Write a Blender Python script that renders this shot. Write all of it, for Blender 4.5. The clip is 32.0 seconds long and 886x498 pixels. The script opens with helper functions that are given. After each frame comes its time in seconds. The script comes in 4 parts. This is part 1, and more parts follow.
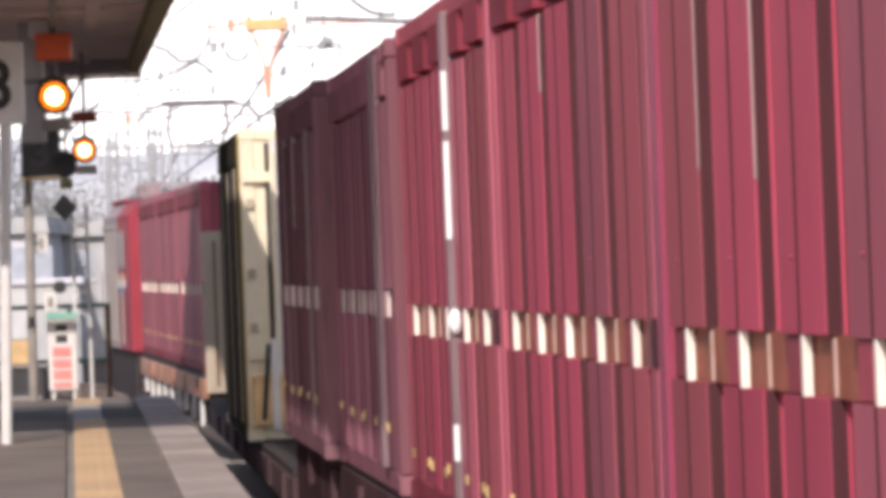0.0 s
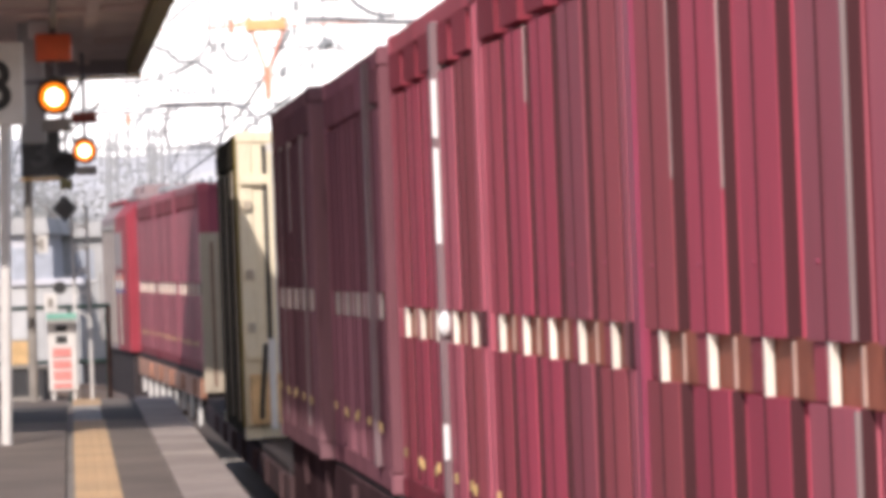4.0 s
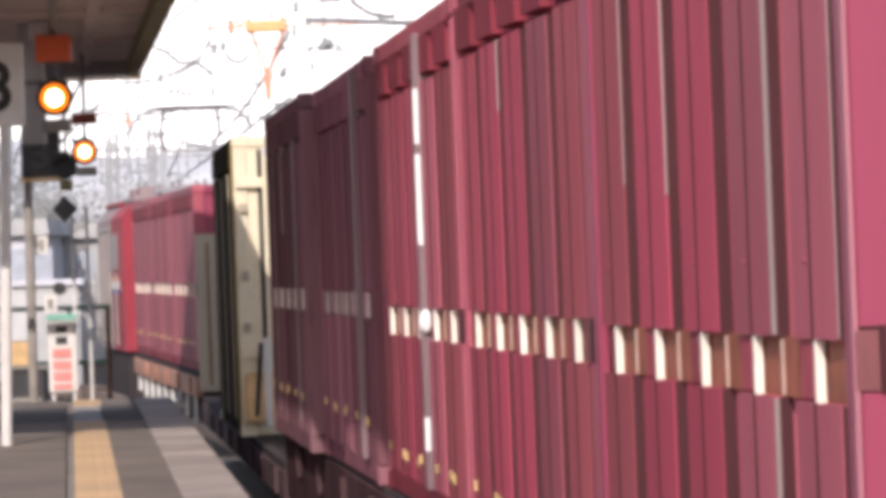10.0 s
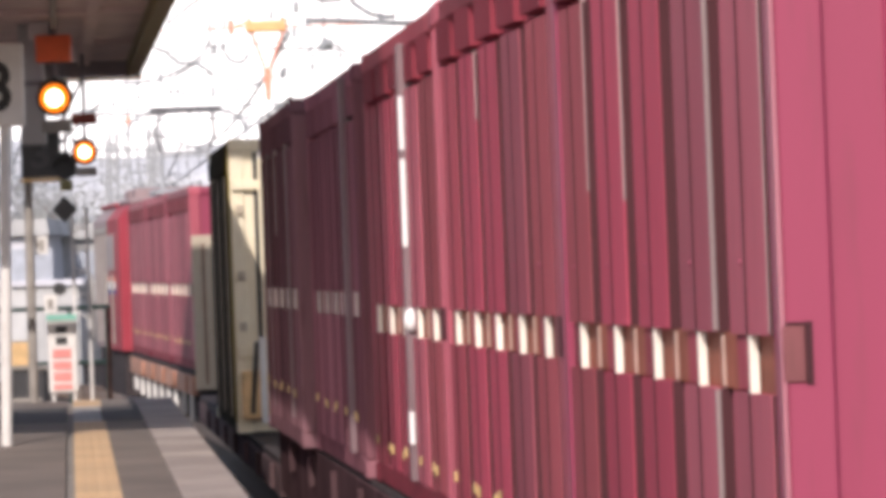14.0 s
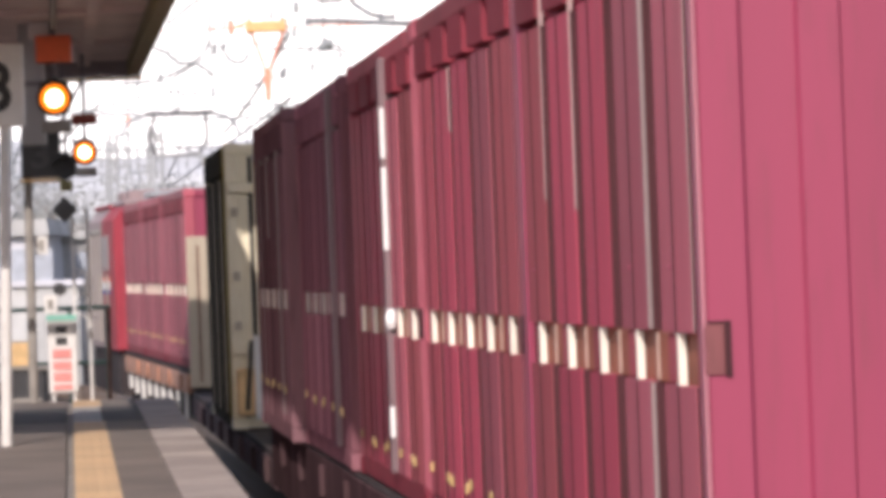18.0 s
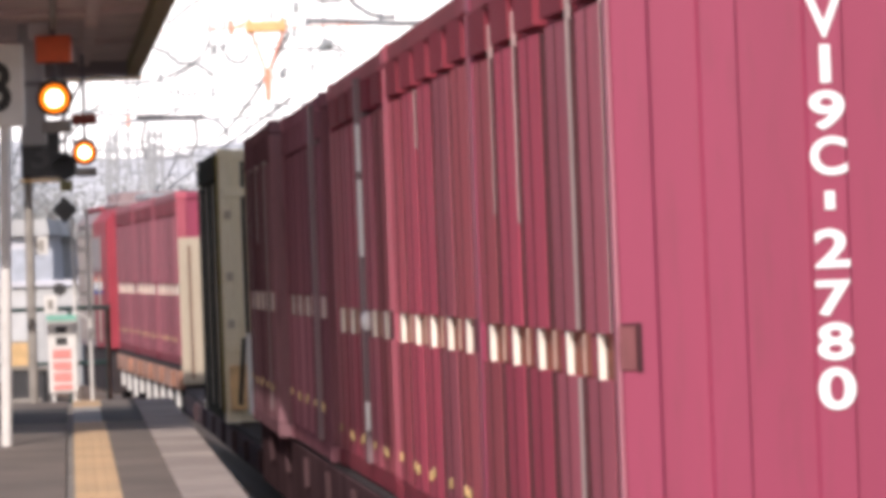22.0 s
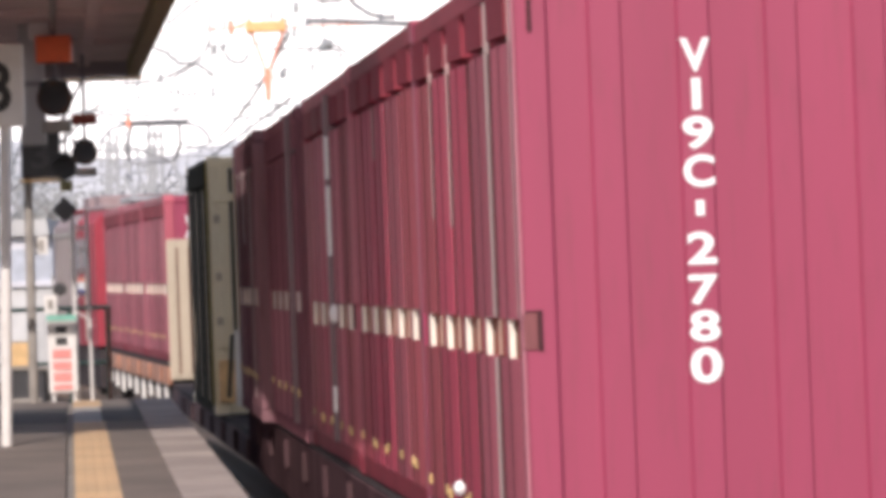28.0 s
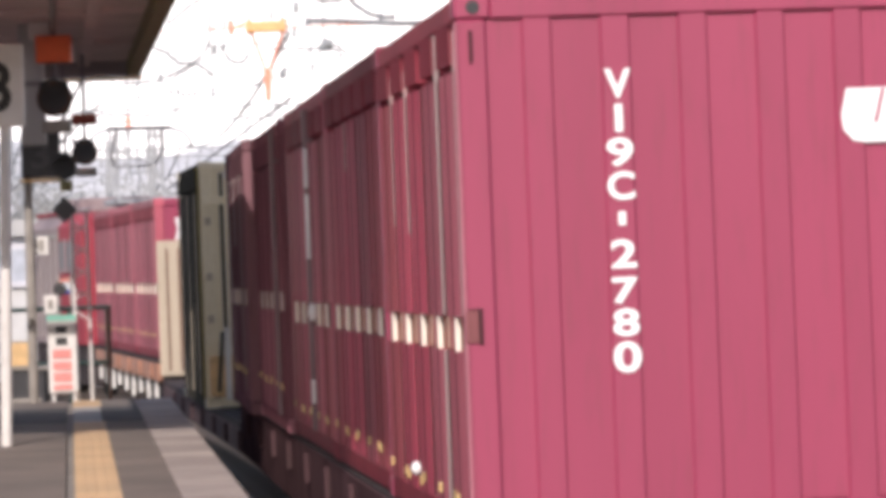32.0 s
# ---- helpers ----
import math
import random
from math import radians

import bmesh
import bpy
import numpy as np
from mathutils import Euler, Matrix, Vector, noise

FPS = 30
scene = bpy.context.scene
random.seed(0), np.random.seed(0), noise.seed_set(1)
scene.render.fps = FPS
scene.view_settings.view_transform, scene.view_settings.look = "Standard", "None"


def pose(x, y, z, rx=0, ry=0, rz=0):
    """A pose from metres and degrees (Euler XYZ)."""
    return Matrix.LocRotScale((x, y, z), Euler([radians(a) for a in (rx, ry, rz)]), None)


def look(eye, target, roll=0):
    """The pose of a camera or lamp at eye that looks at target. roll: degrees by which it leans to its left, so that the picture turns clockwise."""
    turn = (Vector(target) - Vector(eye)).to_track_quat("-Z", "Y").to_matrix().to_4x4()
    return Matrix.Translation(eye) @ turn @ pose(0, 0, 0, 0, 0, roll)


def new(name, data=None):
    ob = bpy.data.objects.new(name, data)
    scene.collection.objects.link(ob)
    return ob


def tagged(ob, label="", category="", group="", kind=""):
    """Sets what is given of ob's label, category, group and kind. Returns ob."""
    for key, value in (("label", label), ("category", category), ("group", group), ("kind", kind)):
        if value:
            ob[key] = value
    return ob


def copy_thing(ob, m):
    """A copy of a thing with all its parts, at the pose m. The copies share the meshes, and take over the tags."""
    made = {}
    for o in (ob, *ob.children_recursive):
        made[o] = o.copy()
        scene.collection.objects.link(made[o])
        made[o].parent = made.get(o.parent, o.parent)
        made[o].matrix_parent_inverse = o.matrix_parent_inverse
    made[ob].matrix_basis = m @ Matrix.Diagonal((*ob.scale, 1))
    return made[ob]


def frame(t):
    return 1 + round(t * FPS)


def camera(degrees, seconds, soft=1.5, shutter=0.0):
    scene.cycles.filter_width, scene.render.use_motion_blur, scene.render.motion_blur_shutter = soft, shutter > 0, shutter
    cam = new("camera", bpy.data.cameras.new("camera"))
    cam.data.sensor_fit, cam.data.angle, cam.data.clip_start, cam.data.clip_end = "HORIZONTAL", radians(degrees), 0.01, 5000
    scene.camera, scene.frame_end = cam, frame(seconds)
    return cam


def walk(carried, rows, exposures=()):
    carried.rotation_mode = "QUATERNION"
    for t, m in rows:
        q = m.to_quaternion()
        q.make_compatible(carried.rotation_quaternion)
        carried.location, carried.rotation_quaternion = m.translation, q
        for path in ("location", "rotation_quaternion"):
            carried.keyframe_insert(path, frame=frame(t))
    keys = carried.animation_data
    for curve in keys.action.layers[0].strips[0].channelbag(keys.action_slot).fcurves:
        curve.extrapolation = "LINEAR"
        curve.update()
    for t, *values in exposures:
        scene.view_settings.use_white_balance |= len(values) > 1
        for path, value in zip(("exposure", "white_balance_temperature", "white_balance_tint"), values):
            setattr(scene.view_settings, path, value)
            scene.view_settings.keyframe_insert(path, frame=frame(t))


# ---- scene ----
EXPOSURE, SKY, SUN = 0.55, 0.112, 2.95
cam = camera(14.92, 32.0, soft=5.4)
EYE = (0.0, 0.0, 2.364)


def cam_pose(up):
    """The camera on its stand, looking along +y, raised by up degrees."""
    return look(EYE, (0.0, 100.0, EYE[2] + 100.0 * math.tan(radians(up))), -2.03)


walk(cam, [(0, cam_pose(0.063)), (2, cam_pose(0.070)), (6, cam_pose(0.080)), (10, cam_pose(0.090)), (16, cam_pose(0.097)),
           (20, cam_pose(0.1015)), (32, cam_pose(0.1015))], exposures=[(0, EXPOSURE, 6500, 17), (32, EXPOSURE, 6500, 17)])

# ---- light ----
world = bpy.data.worlds.new("sky")
scene.world = world
world.use_nodes = True
wn = world.node_tree.nodes
sky = wn.new("ShaderNodeTexSky")
sky.sky_type, sky.sun_disc = "NISHITA", False
SUN_EL, SUN_AZ = 35.0, 190.5  # degrees; azimuth clockwise from +y
sky.sun_elevation, sky.sun_rotation = radians(SUN_EL), radians(SUN_AZ)
sky.air_density, sky.dust_density = 1.0, 1.6
world.node_tree.links.new(sky.outputs[0], wn["Background"].inputs[0])
wn["Background"].inputs[1].default_value = SKY
sun_data = bpy.data.lights.new("sun", "SUN")
sun_data.energy, sun_data.angle, sun_data.color = SUN, radians(0.5), (1.0, 0.93, 0.84)
sun = new("sun", sun_data)
sd = Vector((math.sin(radians(SUN_AZ)) * math.cos(radians(SUN_EL)), math.cos(radians(SUN_AZ)) * math.cos(radians(SUN_EL)), math.sin(radians(SUN_EL))))
sun.matrix_world = look(sd * 60, (0, 0, 0))


# ---- materials ----
def mat(name, colour, rough=0.6, metal=0.0, var=0.18, grain=6.0, fine=60.0, bump=0.15, dirt=None, dirt_amount=0.0, streak=False, glow=0.0, random_tone=0.0, spec=0.5):
    m = bpy.data.materials.new(name)
    m.use_nodes = True
    nt = m.node_tree
    n, l = nt.nodes, nt.links
    b = n["Principled BSDF"]
    b.inputs["Roughness"].default_value, b.inputs["Metallic"].default_value = rough, metal
    b.inputs["Specular IOR Level"].default_value = spec
    tc = n.new("ShaderNodeTexCoord")
    mp = n.new("ShaderNodeMapping")
    l.new(tc.outputs["Object"], mp.inputs[0])
    if streak:
        mp.inputs["Scale"].default_value = (1, 1, 0.12)
    big, small = n.new("ShaderNodeTexNoise"), n.new("ShaderNodeTexNoise")
    for t, s, d in ((big, grain, 4), (small, fine, 3)):
        t.inputs["Scale"].default_value, t.inputs["Detail"].default_value = s, d
        l.new(mp.outputs[0], t.inputs["Vector"])
    ramp = n.new("ShaderNodeValToRGB")
    lo, hi = [c * (1 - var) for c in colour], [min(1, c * (1 + var)) for c in colour]
    ramp.color_ramp.elements[0].color, ramp.color_ramp.elements[1].color = (*lo, 1), (*hi, 1)
    ramp.color_ramp.elements[0].position, ramp.color_ramp.elements[1].position = 0.3, 0.7
    l.new(big.outputs[0], ramp.inputs[0])
    out = ramp.outputs[0]
    if random_tone:
        info, hsv, mr = n.new("ShaderNodeObjectInfo"), n.new("ShaderNodeHueSaturation"), n.new("ShaderNodeMapRange")
        mr.inputs["To Min"].default_value, mr.inputs["To Max"].default_value = 1 - random_tone, 1 + random_tone
        l.new(info.outputs["Random"], mr.inputs[0]), l.new(mr.outputs[0], hsv.inputs["Value"]), l.new(out, hsv.inputs["Color"])
        out = hsv.outputs[0]
    if dirt:
        mx, th = n.new("ShaderNodeMixRGB"), n.new("ShaderNodeMapRange")
        th.inputs["From Min"].default_value, th.inputs["From Max"].default_value = 0.52, 0.78
        th.inputs["To Max"].default_value = dirt_amount
        l.new(small.outputs[0], th.inputs[0]), l.new(th.outputs[0], mx.inputs[0]), l.new(out, mx.inputs[1])
        mx.inputs[2].default_value = (*dirt, 1)
        out = mx.outputs[0]
    l.new(out, b.inputs["Base Color"])
    if bump:
        bp = n.new("ShaderNodeBump")
        bp.inputs["Strength"].default_value, bp.inputs["Distance"].default_value = bump, 0.004
        l.new(small.outputs[0], bp.inputs["Height"]), l.new(bp.outputs[0], b.inputs["Normal"])
    if glow:
        b.inputs["Emission Color"].default_value, b.inputs["Emission Strength"].default_value = (*colour, 1), glow
    return m


RED = mat("container_red_paint", (0.30, 0.046, 0.094), 0.45, var=0.10, grain=1.3, fine=25, dirt=(0.17, 0.042, 0.058), dirt_amount=0.35, streak=True, bump=0.1)
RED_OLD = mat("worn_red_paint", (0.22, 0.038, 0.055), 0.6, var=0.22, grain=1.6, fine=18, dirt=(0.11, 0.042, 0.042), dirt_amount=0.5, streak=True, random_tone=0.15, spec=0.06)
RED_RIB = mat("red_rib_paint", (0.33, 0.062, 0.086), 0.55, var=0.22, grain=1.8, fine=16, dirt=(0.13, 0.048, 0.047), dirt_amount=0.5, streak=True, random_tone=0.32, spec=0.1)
# reds darkened and greyed to carry the canopy's shade on two containers
RED_SHADE = mat("shaded_red_paint", (0.29, 0.125, 0.150), 0.65, var=0.22, grain=1.6, fine=18, dirt=(0.11, 0.055, 0.058), dirt_amount=0.5, streak=True, random_tone=0.15, spec=0.0)
RED_DEEP_SHADE = mat("deep_shaded_red_paint", (0.19, 0.100, 0.115), 0.65, var=0.22, grain=1.6, fine=18, dirt=(0.08, 0.045, 0.046), dirt_amount=0.5, streak=True, random_tone=0.15, spec=0.0)
RIB_DEEP_SHADE = mat("deep_shaded_rib_paint", (0.22, 0.115, 0.132), 0.65, var=0.2, grain=1.8, fine=16, dirt=(0.09, 0.05, 0.05), dirt_amount=0.5, streak=True, random_tone=0.4, spec=0.0)
RIB_SHADE = mat("shaded_red_rib_paint", (0.34, 0.145, 0.175), 0.65, var=0.2, grain=1.8, fine=16, dirt=(0.13, 0.065, 0.07), dirt_amount=0.5, streak=True, random_tone=0.45, spec=0.0)
CREAM = mat("cream_plate", (0.82, 0.76, 0.67), 0.2, var=0.08, grain=9, random_tone=0.15)
BROWN = mat("rusty_channel", (0.30, 0.090, 0.055), 0.6, var=0.3, grain=6, spec=0.2)
PALE = mat("pale_strip", (0.46, 0.31, 0.26), 0.4, var=0.2, grain=7)
BRASS = mat("brass_lug", (0.64, 0.45, 0.20), 0.3, metal=0.3, var=0.15, random_tone=0.5)
BLACKISH = mat("black_steel", (0.03, 0.03, 0.032), 0.6, var=0.3)
WHITE = mat("white_lettering", (0.80, 0.80, 0.80), 0.4, var=0.03)
CREAM_BOX = mat("cream_container_paint", (0.82, 0.74, 0.56), 0.45, var=0.08, grain=2, dirt=(0.45, 0.3, 0.12), dirt_amount=0.3, streak=True)
OLIVE_EDGE = mat("olive_yellow_paint", (0.26, 0.19, 0.03), 0.6, var=0.2, grain=3, streak=True, spec=0.0)
GREEN_BOX = mat("dark_olive_paint", (0.070, 0.064, 0.052), 0.7, var=0.25, grain=2, streak=True, spec=0.0)
GREY_BOX = mat("grey_container_paint", (0.46, 0.39, 0.30), 0.5, var=0.14, grain=2, dirt=(0.25, 0.17, 0.10), dirt_amount=0.3, streak=True)
STEEL = mat("wagon_dark_steel", (0.05, 0.041, 0.043), 0.9, metal=0.0, var=0.3, dirt=(0.07, 0.05, 0.045), dirt_amount=0.5, spec=0.15)
SILL_DARK = mat("wagon_side_paint", (0.090, 0.054, 0.057), 0.85, var=0.25, grain=3, dirt=(0.10, 0.065, 0.065), dirt_amount=0.5, streak=True, spec=0.2)
SILL_MAROON = mat("grimy_maroon_sill", (0.085, 0.048, 0.053), 0.7, var=0.3, grain=3, fine=20, dirt=(0.06, 0.045, 0.04), dirt_amount=0.7, streak=True, spec=0.0)
DARK_MAROON = mat("dark_maroon", (0.068, 0.022, 0.027), 0.7, var=0.3, grain=5, streak=True, spec=0.2)
# mauve paint tone, greyed further for the sky's sheen
RED_MAUVE = mat("sheen_mauve_paint", (0.385, 0.098, 0.130), 0.55, var=0.18, grain=1.8, fine=16, dirt=(0.15, 0.062, 0.064), dirt_amount=0.45, streak=True, random_tone=0.25, spec=0.12)
RED_BRIGHT = mat("bright_red_rib_paint", (0.415, 0.068, 0.108), 0.5, var=0.16, grain=1.8, fine=16, dirt=(0.16, 0.05, 0.055), dirt_amount=0.45, streak=True, random_tone=0.12, spec=0.06)
RED_BROWN = mat("brownish_red_rib_paint", (0.33, 0.076, 0.092), 0.6, var=0.2, grain=1.8, fine=16, dirt=(0.16, 0.07, 0.06), dirt_amount=0.5, streak=True, random_tone=0.15, spec=0.1)
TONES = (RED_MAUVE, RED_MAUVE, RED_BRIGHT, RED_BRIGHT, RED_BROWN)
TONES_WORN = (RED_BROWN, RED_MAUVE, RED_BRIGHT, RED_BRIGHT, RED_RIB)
NOTCH = mat("worn_notch_paint", (0.23, 0.085, 0.090), 0.6, var=0.25, grain=8, dirt=(0.10, 0.05, 0.045), dirt_amount=0.5, streak=True, spec=0.1)
# plate cream dimmed for the same shade
PLATE_SHADE = mat("shaded_plate", (0.62, 0.54, 0.50), 0.5, var=0.15, grain=8, random_tone=0.2)
# glint off the container edges, painted as a pale grey
GREY_GLINT = mat("grey_edge_glint", (0.31, 0.235, 0.235), 0.5, var=0.3, grain=3, streak=True)
SILL = mat("rusty_sill", (0.42, 0.20, 0.13), 0.6, var=0.25, grain=5, dirt=(0.2, 0.1, 0.06), dirt_amount=0.5)
RUST_RAIL = mat("rail_steel", (0.28, 0.2, 0.16), 0.4, metal=0.7, var=0.25)
ASPHALT = mat("platform_asphalt", (0.174, 0.144, 0.124), 0.85, var=0.24, grain=0.9, fine=60, bump=0.4, dirt=(0.12, 0.10, 0.09), dirt_amount=0.6)
SLAB = mat("concrete_slab", (0.363, 0.312, 0.284), 0.8, var=0.14, grain=3, fine=60, bump=0.3, dirt=(0.24, 0.2, 0.18), dirt_amount=0.45, random_tone=0.18)
TACTILE = mat("yellow_tactile", (0.576, 0.398, 0.226), 0.7, var=0.14, grain=4, fine=50, dirt=(0.36, 0.255, 0.16), dirt_amount=0.45, random_tone=0.12)
# asphalt and tile colours with a cast shadow painted in
SHADOW_BAND = mat("painted_shadow_band", (0.055, 0.052, 0.050), 0.85, var=0.25, grain=0.9, fine=60, bump=0.4)
TACTILE_SHADOW = mat("shadowed_tactile", (0.33, 0.32, 0.31), 0.7, var=0.14, grain=4, fine=50, random_tone=0.12)
CONCRETE = mat("platform_wall_concrete", (0.24, 0.22, 0.2), 0.85, var=0.2, grain=2, bump=0.4)
BALLAST = mat("ballast", (0.035, 0.029, 0.027), 0.95, var=0.5, grain=14, fine=50, bump=1.0, spec=0.1)
SLEEPER = mat("concrete_sleeper", (0.25, 0.23, 0.21), 0.85, var=0.2)
ROOF_IN = mat("canopy_underside", (0.70, 0.57, 0.54), 0.8, var=0.12, grain=1.5)
ROOF_DARK = mat("canopy_steel", (0.24, 0.225, 0.235), 0.6, var=0.2)
FASCIA = mat("canopy_fascia", (0.22, 0.19, 0.075), 0.6, var=0.2)
FASCIA_GREY = mat("canopy_end_fascia", (0.38, 0.34, 0.35), 0.6, var=0.15, grain=3)
WHITE_PAINT = mat("white_paint", (0.72, 0.70, 0.68), 0.5, var=0.08)
GREY_PAINT = mat("grey_paint", (0.30, 0.275, 0.25), 0.55, var=0.15)
DARK_BOARD = mat("dark_board", (0.045, 0.045, 0.05), 0.5, var=0.2)
ORANGE = mat("orange_housing", (0.88, 0.15, 0.05), 0.45, var=0.12)
DARK_RED = mat("dark_red_housing", (0.25, 0.025, 0.012), 0.5, var=0.15)
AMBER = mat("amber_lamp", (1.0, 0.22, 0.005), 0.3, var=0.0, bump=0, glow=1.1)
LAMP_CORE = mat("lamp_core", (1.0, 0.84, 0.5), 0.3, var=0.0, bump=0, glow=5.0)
SIGN_RED = mat("sign_red", (0.72, 0.27, 0.25), 0.5, var=0.08)
SIGN_GREEN = mat("sign_green", (0.20, 0.50, 0.40), 0.5, var=0.1)
LOCO_RED = mat("locomotive_red", (0.33, 0.05, 0.07), 0.65, var=0.10, grain=2, spec=0.15)
LOCO_GREY = mat("locomotive_grey", (0.28, 0.22, 0.225), 0.6, var=0.1, spec=0.2)
STRIPE_BLUE = mat("blue_stripe", (0.05, 0.08, 0.32), 0.7, var=0.08, spec=0.1)
POST = mat("faded_pink_post", (0.21, 0.145, 0.155), 0.5, var=0.15, streak=True, spec=0.1)
DIM = mat("dim_grey", (0.085, 0.085, 0.09), 0.6, var=0.1)
GLASS = mat("dark_glass", (0.03, 0.035, 0.045), 0.3, var=0.05, bump=0, spec=0.2)
# line fittings lightened to paint in haze and glare from the sky
WIRE = mat("hazed_wire", (0.20, 0.21, 0.22), 0.6, var=0.1, bump=0)
INSULATOR = mat("hazed_insulator", (0.24, 0.26, 0.27), 0.4, var=0.1)
MAST = mat("hazed_mast_steel", (0.30, 0.32, 0.34), 0.5, metal=0.2, var=0.12)
MAST_ORANGE = mat("faded_orange_beam", (0.75, 0.42, 0.18), 0.6, var=0.12)
# house colours paled to paint in the haze of distance
BUILDING = mat("hazed_building_wall", (0.538, 0.538, 0.582), 0.8, var=0.15, grain=0.6)
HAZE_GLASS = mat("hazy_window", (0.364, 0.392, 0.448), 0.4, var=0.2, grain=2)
TRUNK = mat("grey_bark", (0.28, 0.25, 0.23), 0.85, var=0.25)
RUST = mat("rusty_steel", (0.16, 0.075, 0.05), 0.7, var=0.3)
# rib and corner highlights held as fixed colours
RIB_GLINT = mat("rib_edge_glint", (0.35, 0.235, 0.235), 0.4, var=0.35, grain=3, streak=True)
CORNER_GLINT = mat("corner_edge_glint", (0.40, 0.15, 0.185), 0.5, var=0.3, grain=3, streak=True)
# steel and hill colours with distance haze mixed in
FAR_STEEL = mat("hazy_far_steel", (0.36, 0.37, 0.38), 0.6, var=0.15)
HILL = mat("hazed_hill", (0.60, 0.60, 0.61), 0.95, var=0.15, grain=0.05, fine=0.4)
FENCE = mat("green_fence", (0.10, 0.17, 0.13), 0.6, var=0.15)
WARM = mat("warm_panel", (0.75, 0.5, 0.25), 0.5, var=0.2)
SKY_WHITE = mat("white_haze", (0.98, 0.99, 1.0), 1.0, var=0.01, grain=0.002, bump=0, glow=0.28)
# foliage and wall greys lifted for haze
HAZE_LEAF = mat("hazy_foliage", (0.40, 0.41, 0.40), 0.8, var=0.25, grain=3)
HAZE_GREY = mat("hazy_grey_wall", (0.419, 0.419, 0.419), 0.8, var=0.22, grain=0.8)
PINK_ORANGE = mat("faded_vermilion", (0.80, 0.30, 0.20), 0.6, var=0.1)


# ---- mesh helpers ----
def mesh(name, bm):
    me = bpy.data.meshes.new(name)
    bm.normal_update()
    bm.to_mesh(me)
    bm.free()
    return me


def part(name, bm, material, parent=None, label="", m=None):
    me = bm if isinstance(bm, bpy.types.Mesh) else mesh(name, bm)
    if not me.materials:
        me.materials.append(material)
    ob = new(name, me)
    if parent:
        ob.parent = parent
    if m is not None:
        ob.matrix_basis = m
    return tagged(ob, label)


def thing(name, label, category, m=None, group="", kind=""):
    ob = new(name)
    ob.empty_display_size = 0.2
    if m is not None:
        ob.matrix_basis = m
    return tagged(ob, label, category, group, kind)


def box(x0, x1, y0, y1, z0, z1, bev=0.0, bm=None):
    bm = bm or bmesh.new()
    r = bmesh.ops.create_cube(bm, size=1, matrix=Matrix.LocRotScale(((x0 + x1) / 2, (y0 + y1) / 2, (z0 + z1) / 2), None, (x1 - x0, y1 - y0, z1 - z0)))
    if bev:
        es = {e for v in r["verts"] for e in v.link_edges}
        bmesh.ops.bevel(bm, geom=list(es), offset=bev, segments=1, affect="EDGES")
    return bm


def rod(a, b, r, bm=None, seg=10, r2=None):
    bm = bm or bmesh.new()
    a, b = Vector(a), Vector(b)
    d = b - a
    m = Matrix.Translation((a + b) / 2) @ d.to_track_quat("Z", "Y").to_matrix().to_4x4()
    bmesh.ops.create_cone(bm, cap_ends=True, segments=seg, radius1=r, radius2=r if r2 is None else r2, depth=d.length, matrix=m)
    return bm


def prism(points, z0, z1, bm=None):
    """A flat outline (x, y) raised from z0 to z1."""
    bm = bm or bmesh.new()
    lo, hi = [bm.verts.new((x, y, z0)) for x, y in points], [bm.verts.new((x, y, z1)) for x, y in points]
    k = len(points)
    bm.faces.new(lo[::-1]), bm.faces.new(hi)
    for i in range(k):
        bm.faces.new((lo[i], lo[(i + 1) % k], hi[(i + 1) % k], hi[i]))
    bmesh.ops.recalc_face_normals(bm, faces=bm.faces)
    return bm


def upright(points, y0, y1, bm=None):
    """A flat outline (x, z) drawn out from y0 to y1."""
    bm = prism(points, 0, 1, bm)
    for v in bm.verts:
        x, z, y = v.co
        v.co = (x, y0 + (y1 - y0) * y, z)
    bmesh.ops.recalc_face_normals(bm, faces=bm.faces)
    return bm


def letters(name, text, height, depth, material, parent, m, label="", width=None):
    """Raised letters of a given height, standing in the local x-z plane and facing -y, centred on their place."""
    cu = bpy.data.curves.new(name, "FONT")
    cu.body, cu.size, cu.extrude, cu.align_x, cu.align_y = text, height / 0.72, depth, "CENTER", "CENTER"
    cu.offset = height * 0.035
    ob = new(name, cu)
    dg = bpy.context.evaluated_depsgraph_get()
    me = bpy.data.meshes.new_from_object(ob.evaluated_get(dg))
    bpy.data.objects.remove(ob)
    xs, ys = [v.co.x for v in me.vertices], [v.co.y for v in me.vertices]
    sx = (width / (max(xs) - min(xs))) if width else 1
    sy = height / (max(ys) - min(ys))
    cx, cy = (max(xs) + min(xs)) / 2, (max(ys) + min(ys)) / 2
    for v in me.vertices:
        v.co = ((v.co.x - cx) * sx, -v.co.z, (v.co.y - cy) * sy)
    me.materials.clear()
    return part(name, me, material, parent, label, m)


# ---- the track's line ----
STEP = 0.25
CURVE_S = np.arange(0, 140, STEP)


def bend(s):
    """The track's curvature: a curve by the camera, a straight, and a slow turn to the left beyond."""
    if s < 6 or 12 < s < 26:
        return 0.0
    if s < 12:
        return 0.0047437 * (12 - s)
    if s < 33:
        return 0.0022
    if s < 60:
        return -0.0035 if s < 45 else -0.003
    return -0.004 - 0.026 * min(1, (s - 60) / 4)


TH = -0.20304 + np.concatenate([[0], np.cumsum([bend(s + STEP / 2) * STEP for s in CURVE_S[:-1]])])
CX = 3.836 + np.concatenate([[0], np.cumsum((np.sin(TH[1:]) + np.sin(TH[:-1])) / 2 * STEP)])
CY = -0.191 + np.concatenate([[0], np.cumsum((np.cos(TH[1:]) + np.cos(TH[:-1])) / 2 * STEP)])


